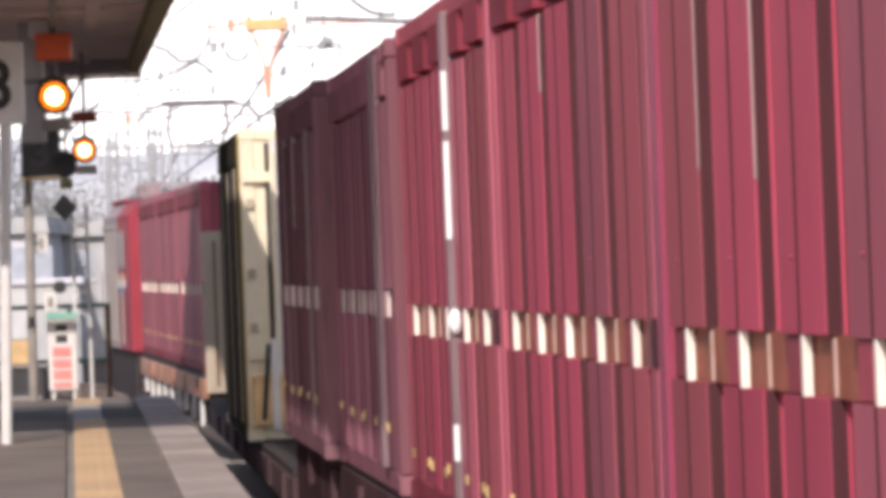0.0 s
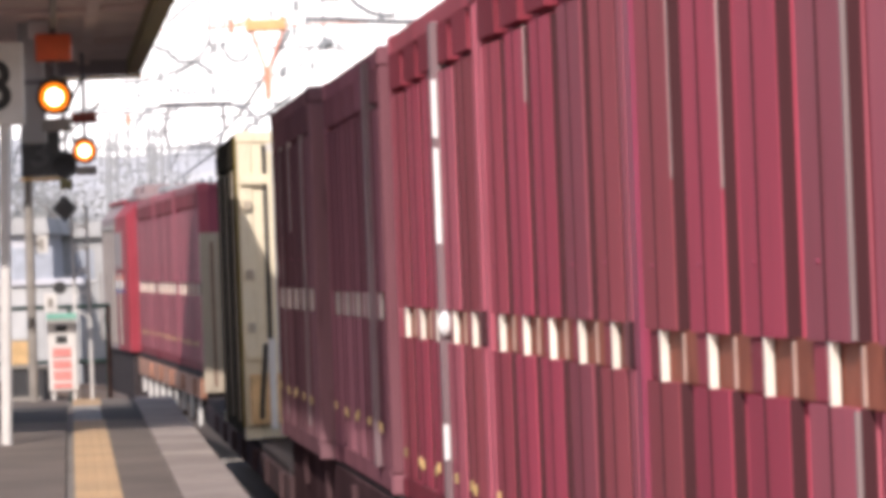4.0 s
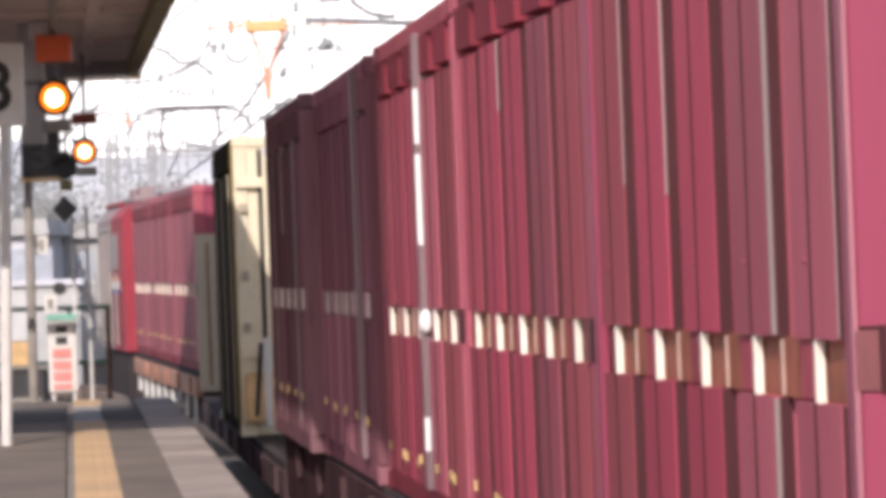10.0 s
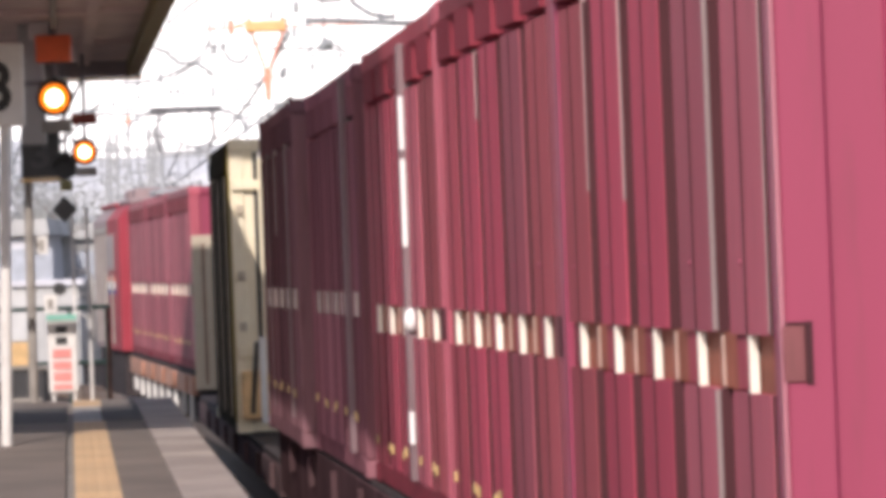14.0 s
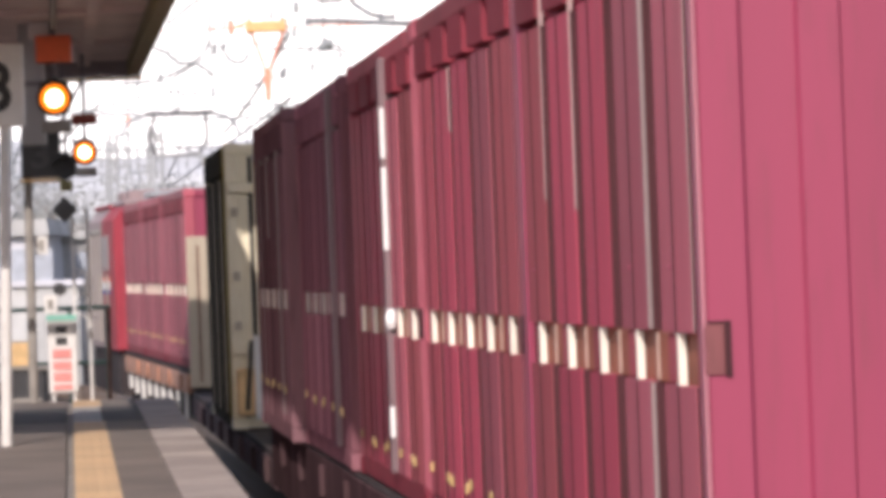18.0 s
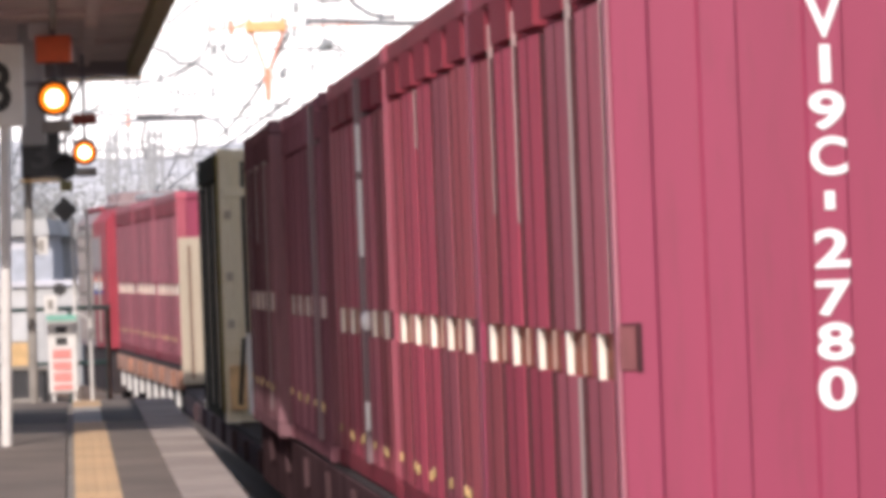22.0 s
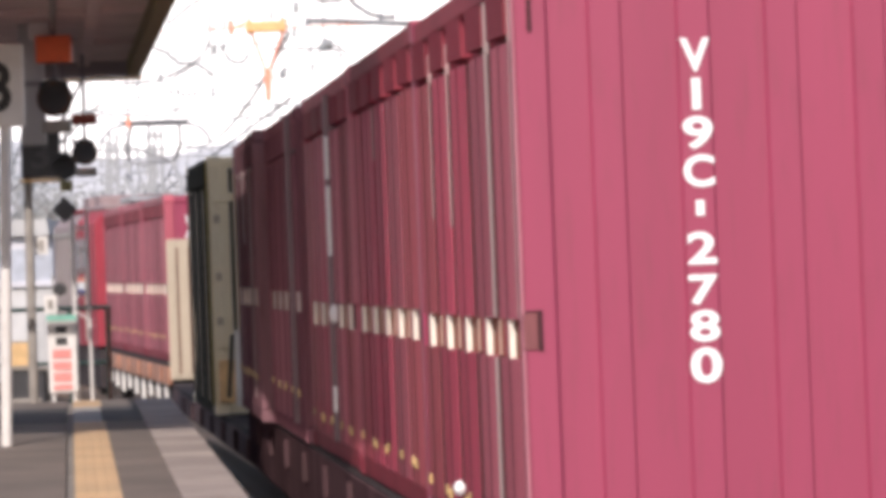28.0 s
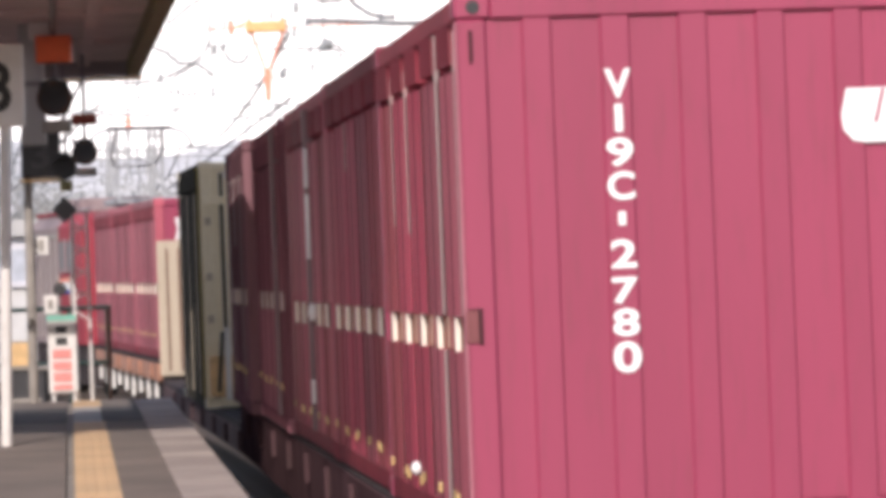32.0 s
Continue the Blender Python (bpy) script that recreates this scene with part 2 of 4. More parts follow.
def rail_point(s):
    z = 0.031 - 0.0042 * (s - 20) if s < 36 else -0.0362 - 0.0010 * (s - 36)
    if s < 0:
        return Vector((CX[0] + math.sin(TH[0]) * s, CY[0] + math.cos(TH[0]) * s, z))
    return Vector((np.interp(s, CURVE_S, CX), np.interp(s, CURVE_S, CY), z))


def vehicle_pose(centre, half):
    """Pose of a vehicle on two bogies: x to its right, y ahead, origin at rail height."""
    a, b = rail_point(centre - half), rail_point(centre + half)
    f = (b - a).normalized()
    r = Vector((f.y, -f.x, 0)).normalized()
    u = r.cross(f)
    m = Matrix((r, f, u)).transposed().to_4x4()
    return Matrix.Translation((a + b) / 2) @ m @ pose(0, 0, 0, 0, -0.11, 0)


# seconds, metres that the train has run, and the slow rise and fall of the last wagon on its springs
JOURNEY = (
    (0, 7.339, 0.012), (1, 7.427, 0.0093), (2, 7.523, 0.007), (3, 7.624, 0.0045), (3.5, 7.688, 0.0004), (5.5, 7.927, -0.0004),
    (6, 7.987, -0.0004), (7, 8.118, -0.0004), (8, 8.256, 0.0015), (9, 8.411, 0.0023), (10, 8.557, 0.0056), (11, 8.733, 0.0063),
    (12, 8.902, 0.0059), (13, 9.096, 0.0052), (14, 9.285, 0.0077), (14.5, 9.39, 0.0097), (16.5, 9.846, 0.0134),
    (17, 9.981, 0.0086), (18, 10.281, 0.0003), (19, 10.602, -0.0024), (20, 10.913, 0.0013), (21, 11.302, -0.009),
    (21.5, 11.493, -0.014), (22, 11.742, -0.0238), (22.5, 11.868, -0.0166), (23, 12.072, -0.0139), (23.5, 12.224, -0.0045),
    (24, 12.391, 0.0002), (25, 12.748, 0.0052), (25.5, 12.955, 0.0039), (27.5, 13.758, 0.0047), (28, 13.989, 0.0006),
    (29, 14.383, 0.0036), (30, 14.806, -0.0031), (31, 15.319, -0.0169), (32, 15.832, -0.0063),
)
MOVING = []  # (object, centre along the train, half bogie distance, pose on the vehicle)


def carried_on(ob, centre, half, local):
    MOVING.append((ob, centre, half, local))
    ob.matrix_basis = vehicle_pose(JOURNEY[0][1] + centre, half) @ local
    return ob


W1, W2, W3, LOCO = 9.55, 27.8, 41.9, 50.3
PITCH, CL, CW, CH, DECK = 3.85, 3.715, 2.45, 2.5, 1.0


# ---- ground and track ----
def strip(name, inner, outer, s0, s1, step, z0, z1, material, parent=None, label=""):
    """A bar that follows the track's line between two offsets to its right."""
    bm = bmesh.new()
    rows = []
    for s in np.arange(s0, s1 + 0.01, step):
        c, d = rail_point(s), rail_point(s + 0.2) - rail_point(s - 0.2)
        r = Vector((d.y, -d.x, 0)).normalized()
        rows.append([bm.verts.new(c + r * o + Vector((0, 0, z))) for o, z in ((inner, z0), (outer, z0), (outer, z1), (inner, z1))])
    for a, b in zip(rows, rows[1:]):
        for i in range(4):
            bm.faces.new((a[i], a[(i + 1) % 4], b[(i + 1) % 4], b[i]))
    bm.faces.new(rows[0]), bm.faces.new(rows[-1])
    bmesh.ops.recalc_face_normals(bm, faces=bm.faces)
    return part(name, bm, material, parent, label)


bm = bmesh.new()
bmesh.ops.create_grid(bm, x_segments=60, y_segments=60, size=2500, matrix=Matrix.Translation((0, 0, -0.62)))
for v in bm.verts:
    v.co.z -= 0.002 * max(0, v.co.length - 100)
tagged(part("ground", bm, BALLAST), "grey-brown gravel ground round the railway tracks", "ground", kind="structure")
tagged(strip("track_bed", -1.9, 1.9, -8, 120, 1.0, -0.8, -0.32, BALLAST), "dark crushed stone ballast under the track", "track bed", kind="structure")
for side in (-0.56, 0.5):
    rail = strip("rail", side, side + 0.065, -8, 120, 1.0, -0.15, 0.0, RUST_RAIL)
    strip("rail_foot", side - 0.035, side + 0.1, -8, 120, 1.0, -0.17, -0.15, RUST_RAIL, rail)
    tagged(rail, "worn steel rail with a rusty web on sleepers", "rail", "rails", "structure")
sl = mesh("sleeper", box(-1.0, 1.0, -0.12, 0.12, -0.34, -0.172, 0.02))
sl.materials.append(SLEEPER)
for i in range(0, 90):
    s = 12 + i * 0.62
    ob = new("sleeper", sl)
    ob.matrix_basis = vehicle_pose(s, 0.3)
    tagged(ob, "grey concrete sleeper bedded in ballast", "sleeper", "sleepers under the train")

# ---- platform ----
SLOPE = -0.1105
P0, P1, PZ = -7.0, 36.9, 0.92


def edge_x(y):
    return -1.25 + (y - 20.8) * SLOPE


def tact_x(y):
    return -2.38 + (y - 21.35) * SLOPE


def plat(o0, o1, y0, y1, z0, z1):
    """A slab whose long sides run parallel to the platform's edge, o0 and o1 from it."""
    return prism([(edge_x(y0) + o0, y0), (edge_x(y0) + o1, y0), (edge_x(y1) + o1, y1), (edge_x(y1) + o0, y1)], z0, z1)


platform = tagged(part("platform", plat(-9, -0.02, P0, P1, -0.7, PZ - 0.03), CONCRETE), "long concrete railway platform with asphalt top", "platform", kind="structure")
part("asphalt_walkway", plat(-1.12 + 0.31 - 0.012, -0.402, P0, P1, PZ - 0.03, PZ - 0.002), ASPHALT, platform)
part("asphalt_back", plat(-9, -1.126, P0, P1, PZ - 0.03, PZ - 0.002), ASPHALT, platform)
n_slab = int((P1 - P0) / 0.6)
for i in range(n_slab):
    y0 = P0 + i * 0.6
    part("edge_slab", plat(-0.396, 0.0, y0 + 0.004, y0 + 0.594, PZ - 0.03, PZ + random.uniform(-0.002, 0.003)), SLAB, platform)


def tactile_tile():
    bm = box(-0.148, 0.148, -0.148, 0.148, -0.03, 0.0)
    for ix in range(4):
        x = -0.108 + ix * 0.072
        box(x - 0.016, x + 0.016, -0.135, 0.135, 0.0, 0.006, 0, bm)
    return bm


# shadow across the platform, laid on as dark strips and grey tiles
END0, END1 = 31.7, 35.0
part("shadow_strip", plat(-9, -1.126, END0, END1, PZ - 0.0018, PZ + 0.003), SHADOW_BAND, platform, "shadow band painted across the platform near its end")
part("shadow_strip", plat(-0.822, -0.402, END0, END1, PZ - 0.0018, PZ + 0.003), SHADOW_BAND, platform)
shadow_tile = mesh("tactile_tile", tactile_tile())
shadow_tile.materials.append(TACTILE_SHADOW)
tile_mesh = mesh("tactile_tile", tactile_tile())
tile_mesh.materials.append(TACTILE)
turn = math.degrees(math.atan(-SLOPE))
for i in range(int((P1 - P0) / 0.302)):
    y = P0 + 0.15 + i * 0.302
    ob = part("tactile_tile", shadow_tile if END0 < y < END1 else tile_mesh, TACTILE, platform, m=pose(tact_x(y) + 0.155, y, PZ, 0, 0, turn))

# ---- canopy over the platform ----
R0, R1, RZ = 17.0, 36.2, 4.40


def roof_x(y):
    return -2.03 + (y - 26.04) * -0.1165


def roofbar(o0, o1, y0, y1, z0, z1):
    return prism([(roof_x(y0) + o0, y0), (roof_x(y0) + o1, y0), (roof_x(y1) + o1, y1), (roof_x(y1) + o0, y1)], z0, z1)


canopy = thing("platform_canopy", "dark brown steel platform canopy with boarded underside", "canopy", kind="structure")
# gaps out of view are placed to let sun onto the platform
ROOF_PIECES = ((-7.5, -4.2, R0, R1), (-4.199, -1.75, 24.7, 28.7), (-4.199, -1.75, 34.4, R1), (-1.749, -0.9, 24.7, R1), (-0.899, 0.05, 25.501, R1))
for o0, o1, y0, y1 in ROOF_PIECES:
    part("roof_sheet", roofbar(o0, o1, y0, y1, RZ + 0.22, RZ + 0.30), ROOF_DARK, canopy)
    part("ceiling_board", roofbar(o0, o1 if o0 > 0 else min(o1, -0.1), y0, min(y1, R1 - 0.1), RZ + 0.16, RZ + 0.2), ROOF_IN, canopy)
LIGHT = math.tan(radians(SUN_AZ - 180))  # sideways run of the light for each metre along the platform
# unseen sheet, cut along the light, added to shade the train's side
SHADE_OUTLINE = [(-0.36 - LIGHT * (18.85 - 14.2), 14.2), (-0.36 - LIGHT * (18.85 - 18.6), 18.6), (-1.42, 25.5), (-1.71 - LIGHT * (30.6 - 28.9), 28.9), (-1.71 - LIGHT * (30.6 - 25.6), 25.6)]
part("shade_sheet", prism(SHADE_OUTLINE, RZ + 0.31, RZ + 0.36), ROOF_DARK, canopy)
part("edge_gutter", roofbar(-0.1, 0.045, 25.6, R1, RZ + 0.0, RZ + 0.215), FASCIA, canopy, "olive-brown metal gutter")
part("end_fascia", roofbar(-7.5, 0.06, R1, R1 + 0.05, RZ + 0.0, RZ + 0.3), FASCIA_GREY, canopy, "grey end fascia")
# orange glare under the fascia, painted as an added strip
part("glare_strip", roofbar(-7.5, 0.06, R1, R1 + 0.06, RZ - 0.045, RZ - 0.004), WARM, canopy, "ochre strip painting the glare along the canopy end")
for y in (26.1, 28.6, 32.6):
    part("cross_beam", roofbar(-7.5, -0.12, y, y + 0.12, RZ + 0.11, RZ + 0.158), ROOF_IN, canopy)
part("edge_purlin", roofbar(-0.62, -0.5, R0, R1 - 0.1, RZ + 0.11, RZ + 0.155), ROOF_IN, canopy)
part("conduit", rod((roof_x(26.2) - 0.9, 26.2, RZ + 0.1), (roof_x(35.5) - 0.9, 35.5, RZ + 0.1), 0.03), GREY_PAINT, canopy, "grey conduit")
for y in (19.0, 27.0, 33.5):
    part("canopy_post", rod((roof_x(y) - 4.2, y, PZ), (roof_x(y) - 4.2, y, RZ + 0.1), 0.1, seg=14), GREY_PAINT, canopy)

# wall out of view, added to keep skylight off the train's side
tagged(part("light_block_wall", roofbar(-4.6, -4.4, 18.0, R1, PZ, RZ + 0.15), ROOF_IN), "unseen plain brown wall added to block light from the left", "wall", kind="structure")


# ---- unseen footbridge slabs above the canopy, placed to shade the far containers ----
fb = thing("footbridge", "unseen overhead concrete slabs added to shade the train", "footbridge", kind="structure")
part("deck", box(-12, 12, 34.5, 37.65, 7.0, 7.3, 0.02), CONCRETE, fb)
part("shade_slab", box(-4.4, 12, 28.2, 34.496, 7.0, 7.3), CONCRETE, fb)
for y in (34.55, 37.55):
    part("parapet", box(-12, 12, y, y + 0.05, 7.302, 7.5), CONCRETE, fb)
for x in (-11.2, 11.2):
    part("pier", box(x - 0.4, x + 0.4, 35.0, 36.6, -0.62, 6.998, 0.03), CONCRETE, fb)


# ---- containers ----
def side_rib():
    """A raised corrugation on a side wall: a groove step, a steep rear flank and a broad face that leans a little to the rear."""
    return prism([(0.004, -0.262), (-0.010, -0.258), (-0.012, -0.235), (-0.050, -0.228), (-0.060, 0.0), (-0.066, 0.19), (0.004, 0.21)], 0.0, 1.0)


RIB_ME = {}


def rib_mesh(kind, z0, z1, paint):
    key = (kind, round(z0, 3), round(z1, 3), paint.name)
    if key not in RIB_ME:
        bm = side_rib() if kind == "side" else prism([(-0.072, 0.006), (0.072, 0.006), (0.060, -0.012), (-0.060, -0.012)], 0, 1)
        for v in bm.verts:
            v.co.z = z0 + (z1 - z0) * v.co.z
        bmesh.ops.recalc_face_normals(bm, faces=bm.faces)
        RIB_ME[key] = mesh("rib", bm)
    return RIB_ME[key]


def rib_strip_mesh(z0, z1, deep):
    key = ("seam", deep, round(z0, 3), round(z1, 3))
    if key not in RIB_ME:
        RIB_ME[key] = mesh("seam", box(-deep, 0.004, -0.006, 0.006, z0, z1))
    return RIB_ME[key]


def dome(name, x, y, z, rx, rz, parent, label):
    """A round button standing off a side wall."""
    bm = bmesh.new()
    bmesh.ops.create_uvsphere(bm, u_segments=18, v_segments=10, radius=1, matrix=Matrix.LocRotScale((x, y, z), None, (rx, rx, rz)))
    return part(name, bm, WHITE, parent, label)


def container(label, side, rib, end, length=CL, height=CH, band=1.0, fittings=True, n_ribs=5, lugs=0.24, post_mat=None, tones=(), faint=False, corner=None, group="containers on the train"):
    """A freight container; its origin lies at the middle of its underside, y along the train."""
    c = thing("freight_container", label, "container", group=group)
    hw, hl, h = CW / 2, length / 2, height
    part("floor_frame", box(-hw + 0.03, hw - 0.03, -hl + 0.03, hl - 0.03, 0.0, 0.16, 0.01), side, c)
    part("roof_panel", box(-hw + 0.05, hw - 0.05, -hl + 0.05, hl - 0.05, h - 0.05, h - 0.012, 0.01), side, c)
    post = mesh("corner_post", box(-0.07, 0.07, -0.06, 0.06, 0.115, h - 0.115, 0.012))
    cast = mesh("corner_casting", box(-0.082, 0.082, -0.085, 0.085, -0.056, 0.056, 0.012))
    cast_top = mesh("corner_casting", box(-0.082, 0.082, -0.085, 0.085, -0.056, 0.056, 0.012))
    for sx in (-1, 1):
        for sy in (-1, 1):
            part("corner_post", post, post_mat or corner or rib, c, m=pose(sx * (hw - 0.075), sy * (hl - 0.065), 0))
            for z in (0.057, h - 0.057):
                part("corner_casting", cast_top if z > 1 else cast, post_mat or (corner or rib if z > 1 else side), c, m=pose(sx * (hw - 0.082), sy * (hl - 0.085), z))
        part("side_panel", box(sx * (hw - 0.072) - 0.012, sx * (hw - 0.072) + 0.012, -hl + 0.12, hl - 0.12, 0.12, h - 0.1), side, c)
        part("top_rail", box(sx * (hw - 0.04) - 0.035, sx * (hw - 0.04) + 0.035, -hl + 0.17, hl - 0.17, h - 0.12, h - 0.01, 0.01), rib, c)
        part("bottom_rail", box(sx * (hw - 0.04) - 0.035, sx * (hw - 0.04) + 0.035, -hl + 0.17, hl - 0.17, 0.01, 0.13, 0.01), side, c)
    for sy in (-1, 1):
        y = sy * (hl - 0.05)
        part("end_panel", box(-hw + 0.14, hw - 0.14, y - 0.02, y + 0.02, 0.12, h - 0.1), end, c)
        part("end_top_rail", box(-hw + 0.165, hw - 0.165, sy * (hl - 0.035) - 0.03, sy * (hl - 0.035) + 0.03, h - 0.115, h - 0.01, 0.01), end, c)
        part("end_sill", box(-hw + 0.165, hw - 0.165, sy * (hl - 0.035) - 0.03, sy * (hl - 0.035) + 0.03, 0.01, 0.14, 0.01), end, c)
        for i in range(6):
            part("end_rib", rib_mesh("end", 0.14, h - 0.115, end), end, c, m=pose(-0.848 * -sy + i * 0.36 * -sy, sy * (hl - 0.026), 0, 0, 0, 0 if sy < 0 else 180))
    gap = (length - 0.16) / n_ribs
    for i in range(n_ribs):
        y = -hl + 0.08 + gap * (i + 0.5)
        for sx in (-1, 1):
            turn_by = 0 if sx < 0 else 180
            at_x = sx * (hw - 0.062)
            if fittings and sx < 0:
                tone = tones[i % 5] if tones else rib
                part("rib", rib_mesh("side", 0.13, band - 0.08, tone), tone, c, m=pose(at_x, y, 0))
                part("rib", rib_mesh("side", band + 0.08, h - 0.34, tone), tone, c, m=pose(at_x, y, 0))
                # dark strips in the groove and on the face of each rib
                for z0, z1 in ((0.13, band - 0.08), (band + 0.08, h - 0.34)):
                    part("seam", rib_strip_mesh(z0, z1, 0.006), DARK_MAROON, c, "dark strip along the rib", m=pose(at_x - 0.058, y - 0.004, 0))
                    part("seam", rib_strip_mesh(z0, z1, (0.043, 0.038, 0.043, 0.040, 0.042)[i % 5]), DARK_MAROON, c, "dark strip along the rib", m=pose(at_x - 0.006, y - 0.245, 0))
            else:
                part("rib", rib_mesh("side", 0.13, h - 0.34, rib), rib, c, m=pose(at_x, y, 0, 0, 0, turn_by))
            part("upper_rib", rib_mesh("side", h - 0.30, h - 0.115, side), side, c, m=pose(at_x, y - sx * 0.12, 0, 0, 0, turn_by))
    if fittings:
        part("recessed_channel", box(-hw + 0.035, -hw + 0.06, -hl + 0.02, hl - 0.02, band - 0.08, band + 0.08), rib if faint else BROWN, c, "rusty brown recessed channel")
        plate = mesh("guard_plate", box(-0.014, 0.012, -0.014, 0.014, -0.088, 0.085, 0.003))
        small = mesh("guard_plate", box(-0.012, 0.012, -0.012, 0.012, -0.078, 0.072, 0.003))
        bolt = mesh("bolt", rod((0.006, 0, 0), (-0.008, 0, 0), 0.007, seg=8))
        lug = mesh("lashing_lug", box(-0.02, 0.02, -0.019, 0.019, -0.026, 0.026, 0.007))
        for i in range(n_ribs):
            y = -hl + 0.08 + gap * (i + 0.5)
            part("guard_plate", small if faint else plate, PLATE_SHADE if faint else CREAM, c, "cream-white guard plate", m=pose(-hw + 0.018, y - 0.005, band))
            part("guard_plate", small, PLATE_SHADE if faint else PALE, c, "pale guard plate", m=pose(-hw + 0.040, y - 0.235, band))
            part("rib_stub", box(-hw + 0.008, -hw + 0.05, y + 0.03, y + 0.17, band - 0.075, band + 0.075, 0.004), rib, c)
            # dark strip along the channel's bottom edge
            part("channel_lip", box(-hw + 0.028, -hw + 0.05, y - 0.14, y + 0.19, band - 0.094, band - 0.081), DARK_MAROON, c)
            part("bolt", bolt, RED, c, m=pose(-hw + 0.002, y + 0.05, band + 0.28))
            for k in range(2):
                if (i * 2 + k) % 5 != 3:
                    part("lashing_lug", lug, BRASS, c, "small brass lashing lug", m=pose(-hw + 0.006, y + 0.02 + k * 0.12, lugs + 0.012 * ((i + k) % 3 - 1)))
    if fittings and not faint:
        up = 0.036 if post_mat else 0.01
        # flat dark and brown pieces; the notch isn't cut in
        part("end_notch", box(-hw + 0.063, -hw + 0.081, -hl - 0.004, -hl + 0.02, band - 0.08 + up, band + 0.083 + up), DARK_MAROON, c, "dark notch at the end of the channel")
        part("notch_plate", box(-hw - 0.002, -hw + 0.062, -hl - 0.003, -hl + 0.02, band - 0.075 + up, band + 0.073 + up, 0.003), NOTCH if post_mat else DARK_MAROON, c)
        part("notch_rim", box(-hw + 0.012, -hw + 0.062, -hl - 0.004, -hl + 0.02, band + 0.074 + up, band + 0.082 + up), DARK_MAROON, c)
    return c


def place(c, near, shift=0.0):
    """Sets a container on the last wagon, its rear end near metres along the train, shifted a little to the right."""
    return carried_on(c, near + CL / 2, 1.6, pose(shift, 0, DECK))


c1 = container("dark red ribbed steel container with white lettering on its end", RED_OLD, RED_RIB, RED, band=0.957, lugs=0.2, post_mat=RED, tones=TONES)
for ch, z, hgt, wid in (("V", 2.075, 0.136, 0.122), ("I", 1.919, 0.128, 0.036), ("9", 1.763, 0.132, 0.122), ("C", 1.610, 0.130, 0.126), ("2", 1.300, 0.130, 0.120), ("7", 1.133, 0.120, 0.122), ("8", 0.988, 0.126, 0.122), ("0", 0.830, 0.142, 0.128)):
    letters("letter", ch, hgt, 0.0015, WHITE, c1, pose(-0.486, -CL / 2 + 0.010, z), "white painted letter", wid)
part("letter", box(-0.504, -0.470, -CL / 2 + 0.008, -CL / 2 + 0.0125, 1.43, 1.492), WHITE, c1, "white painted dash")
part("emblem", upright([(0.547, 1.90), (0.556, 1.83), (0.60, 1.78), (0.66, 1.77), (1.02, 1.77), (1.08, 2.02), (0.575, 2.02)], -CL / 2 + 0.008, -CL / 2 + 0.0125), WHITE, c1, "plain white emblem")
part("emblem_gap", upright([(0.70, 1.86), (0.715, 1.86), (0.755, 2.015), (0.74, 2.015)], -CL / 2 + 0.005, -CL / 2 + 0.0075), RED, c1)
dome("reflector", -CW / 2 + 0.01, -CL / 2 + 2.34, 0.23, 0.032, 0.036, c1, "round white reflector")
# shade inside slot and hole is painted by dark pieces on the face
part("post_slot", box(-CW / 2 + 0.062, -CW / 2 + 0.078, -CL / 2 - 0.009, -CL / 2 + 0.02, 2.19, 2.335), DARK_MAROON, c1, "dark strip painting the inside of a post slot")
part("casting_hole", rod((-CW / 2 + 0.085, -CL / 2 - 0.005, 2.44), (-CW / 2 + 0.085, -CL / 2 + 0.02, 2.44), 0.032, seg=16), BLACKISH, c1, "black disc painting the inside of a casting hole")
place(c1, 0.0, 0.008)
worn = container("weathered dark red ribbed steel container on a flat wagon", RED_OLD, RED_RIB, RED_OLD, height=2.535, band=0.970, lugs=0.25, tones=TONES_WORN, corner=RED_MAUVE)
# flat brown and dark pieces for the notch, set on the post
part("post_notch", box(-CW / 2 + 0.001, -CW / 2 + 0.03, -CL / 2 + 0.060, -CL / 2 + 0.17, 0.905, 1.05), NOTCH, worn, "brown notch in the corner post")
part("post_notch", box(-CW / 2, -CW / 2 + 0.03, -CL / 2 + 0.006, -CL / 2 + 0.059, 0.900, 1.055), DARK_MAROON, worn, "dark notch in the corner post")
place(worn, PITCH, 0.032)
# fourth and fifth containers: shade is put into their paint
in_shade = container("red ribbed steel container on a flat wagon, paint darkened for shade", RED_SHADE, RIB_SHADE, RED_SHADE, band=1.05, lugs=0.37, faint=True)
grey = container("red ribbed steel container on a flat wagon, paint darkened for deep shade", RED_DEEP_SHADE, RIB_DEEP_SHADE, RED_DEEP_SHADE, band=1.07, lugs=0.39, faint=True)
line = [copy_thing(worn, pose(0, 0, 0)), in_shade, grey]
for y, z0, z1 in ((0.05, 1.55, 2.2), (0.9, 0.2, 2.2), (-1.1, 0.2, 2.2)):
    part("edge_strip", box(-CW / 2 - 0.006, -CW / 2 + 0.02, y, y + 0.035, z0, z1), GREY_GLINT, grey, "pale strip painted as an edge glint")
for i, (ob, shift) in enumerate(zip(line, (0.042, 0.0, -0.09))):
    place(ob, PITCH * (i + 2), shift)
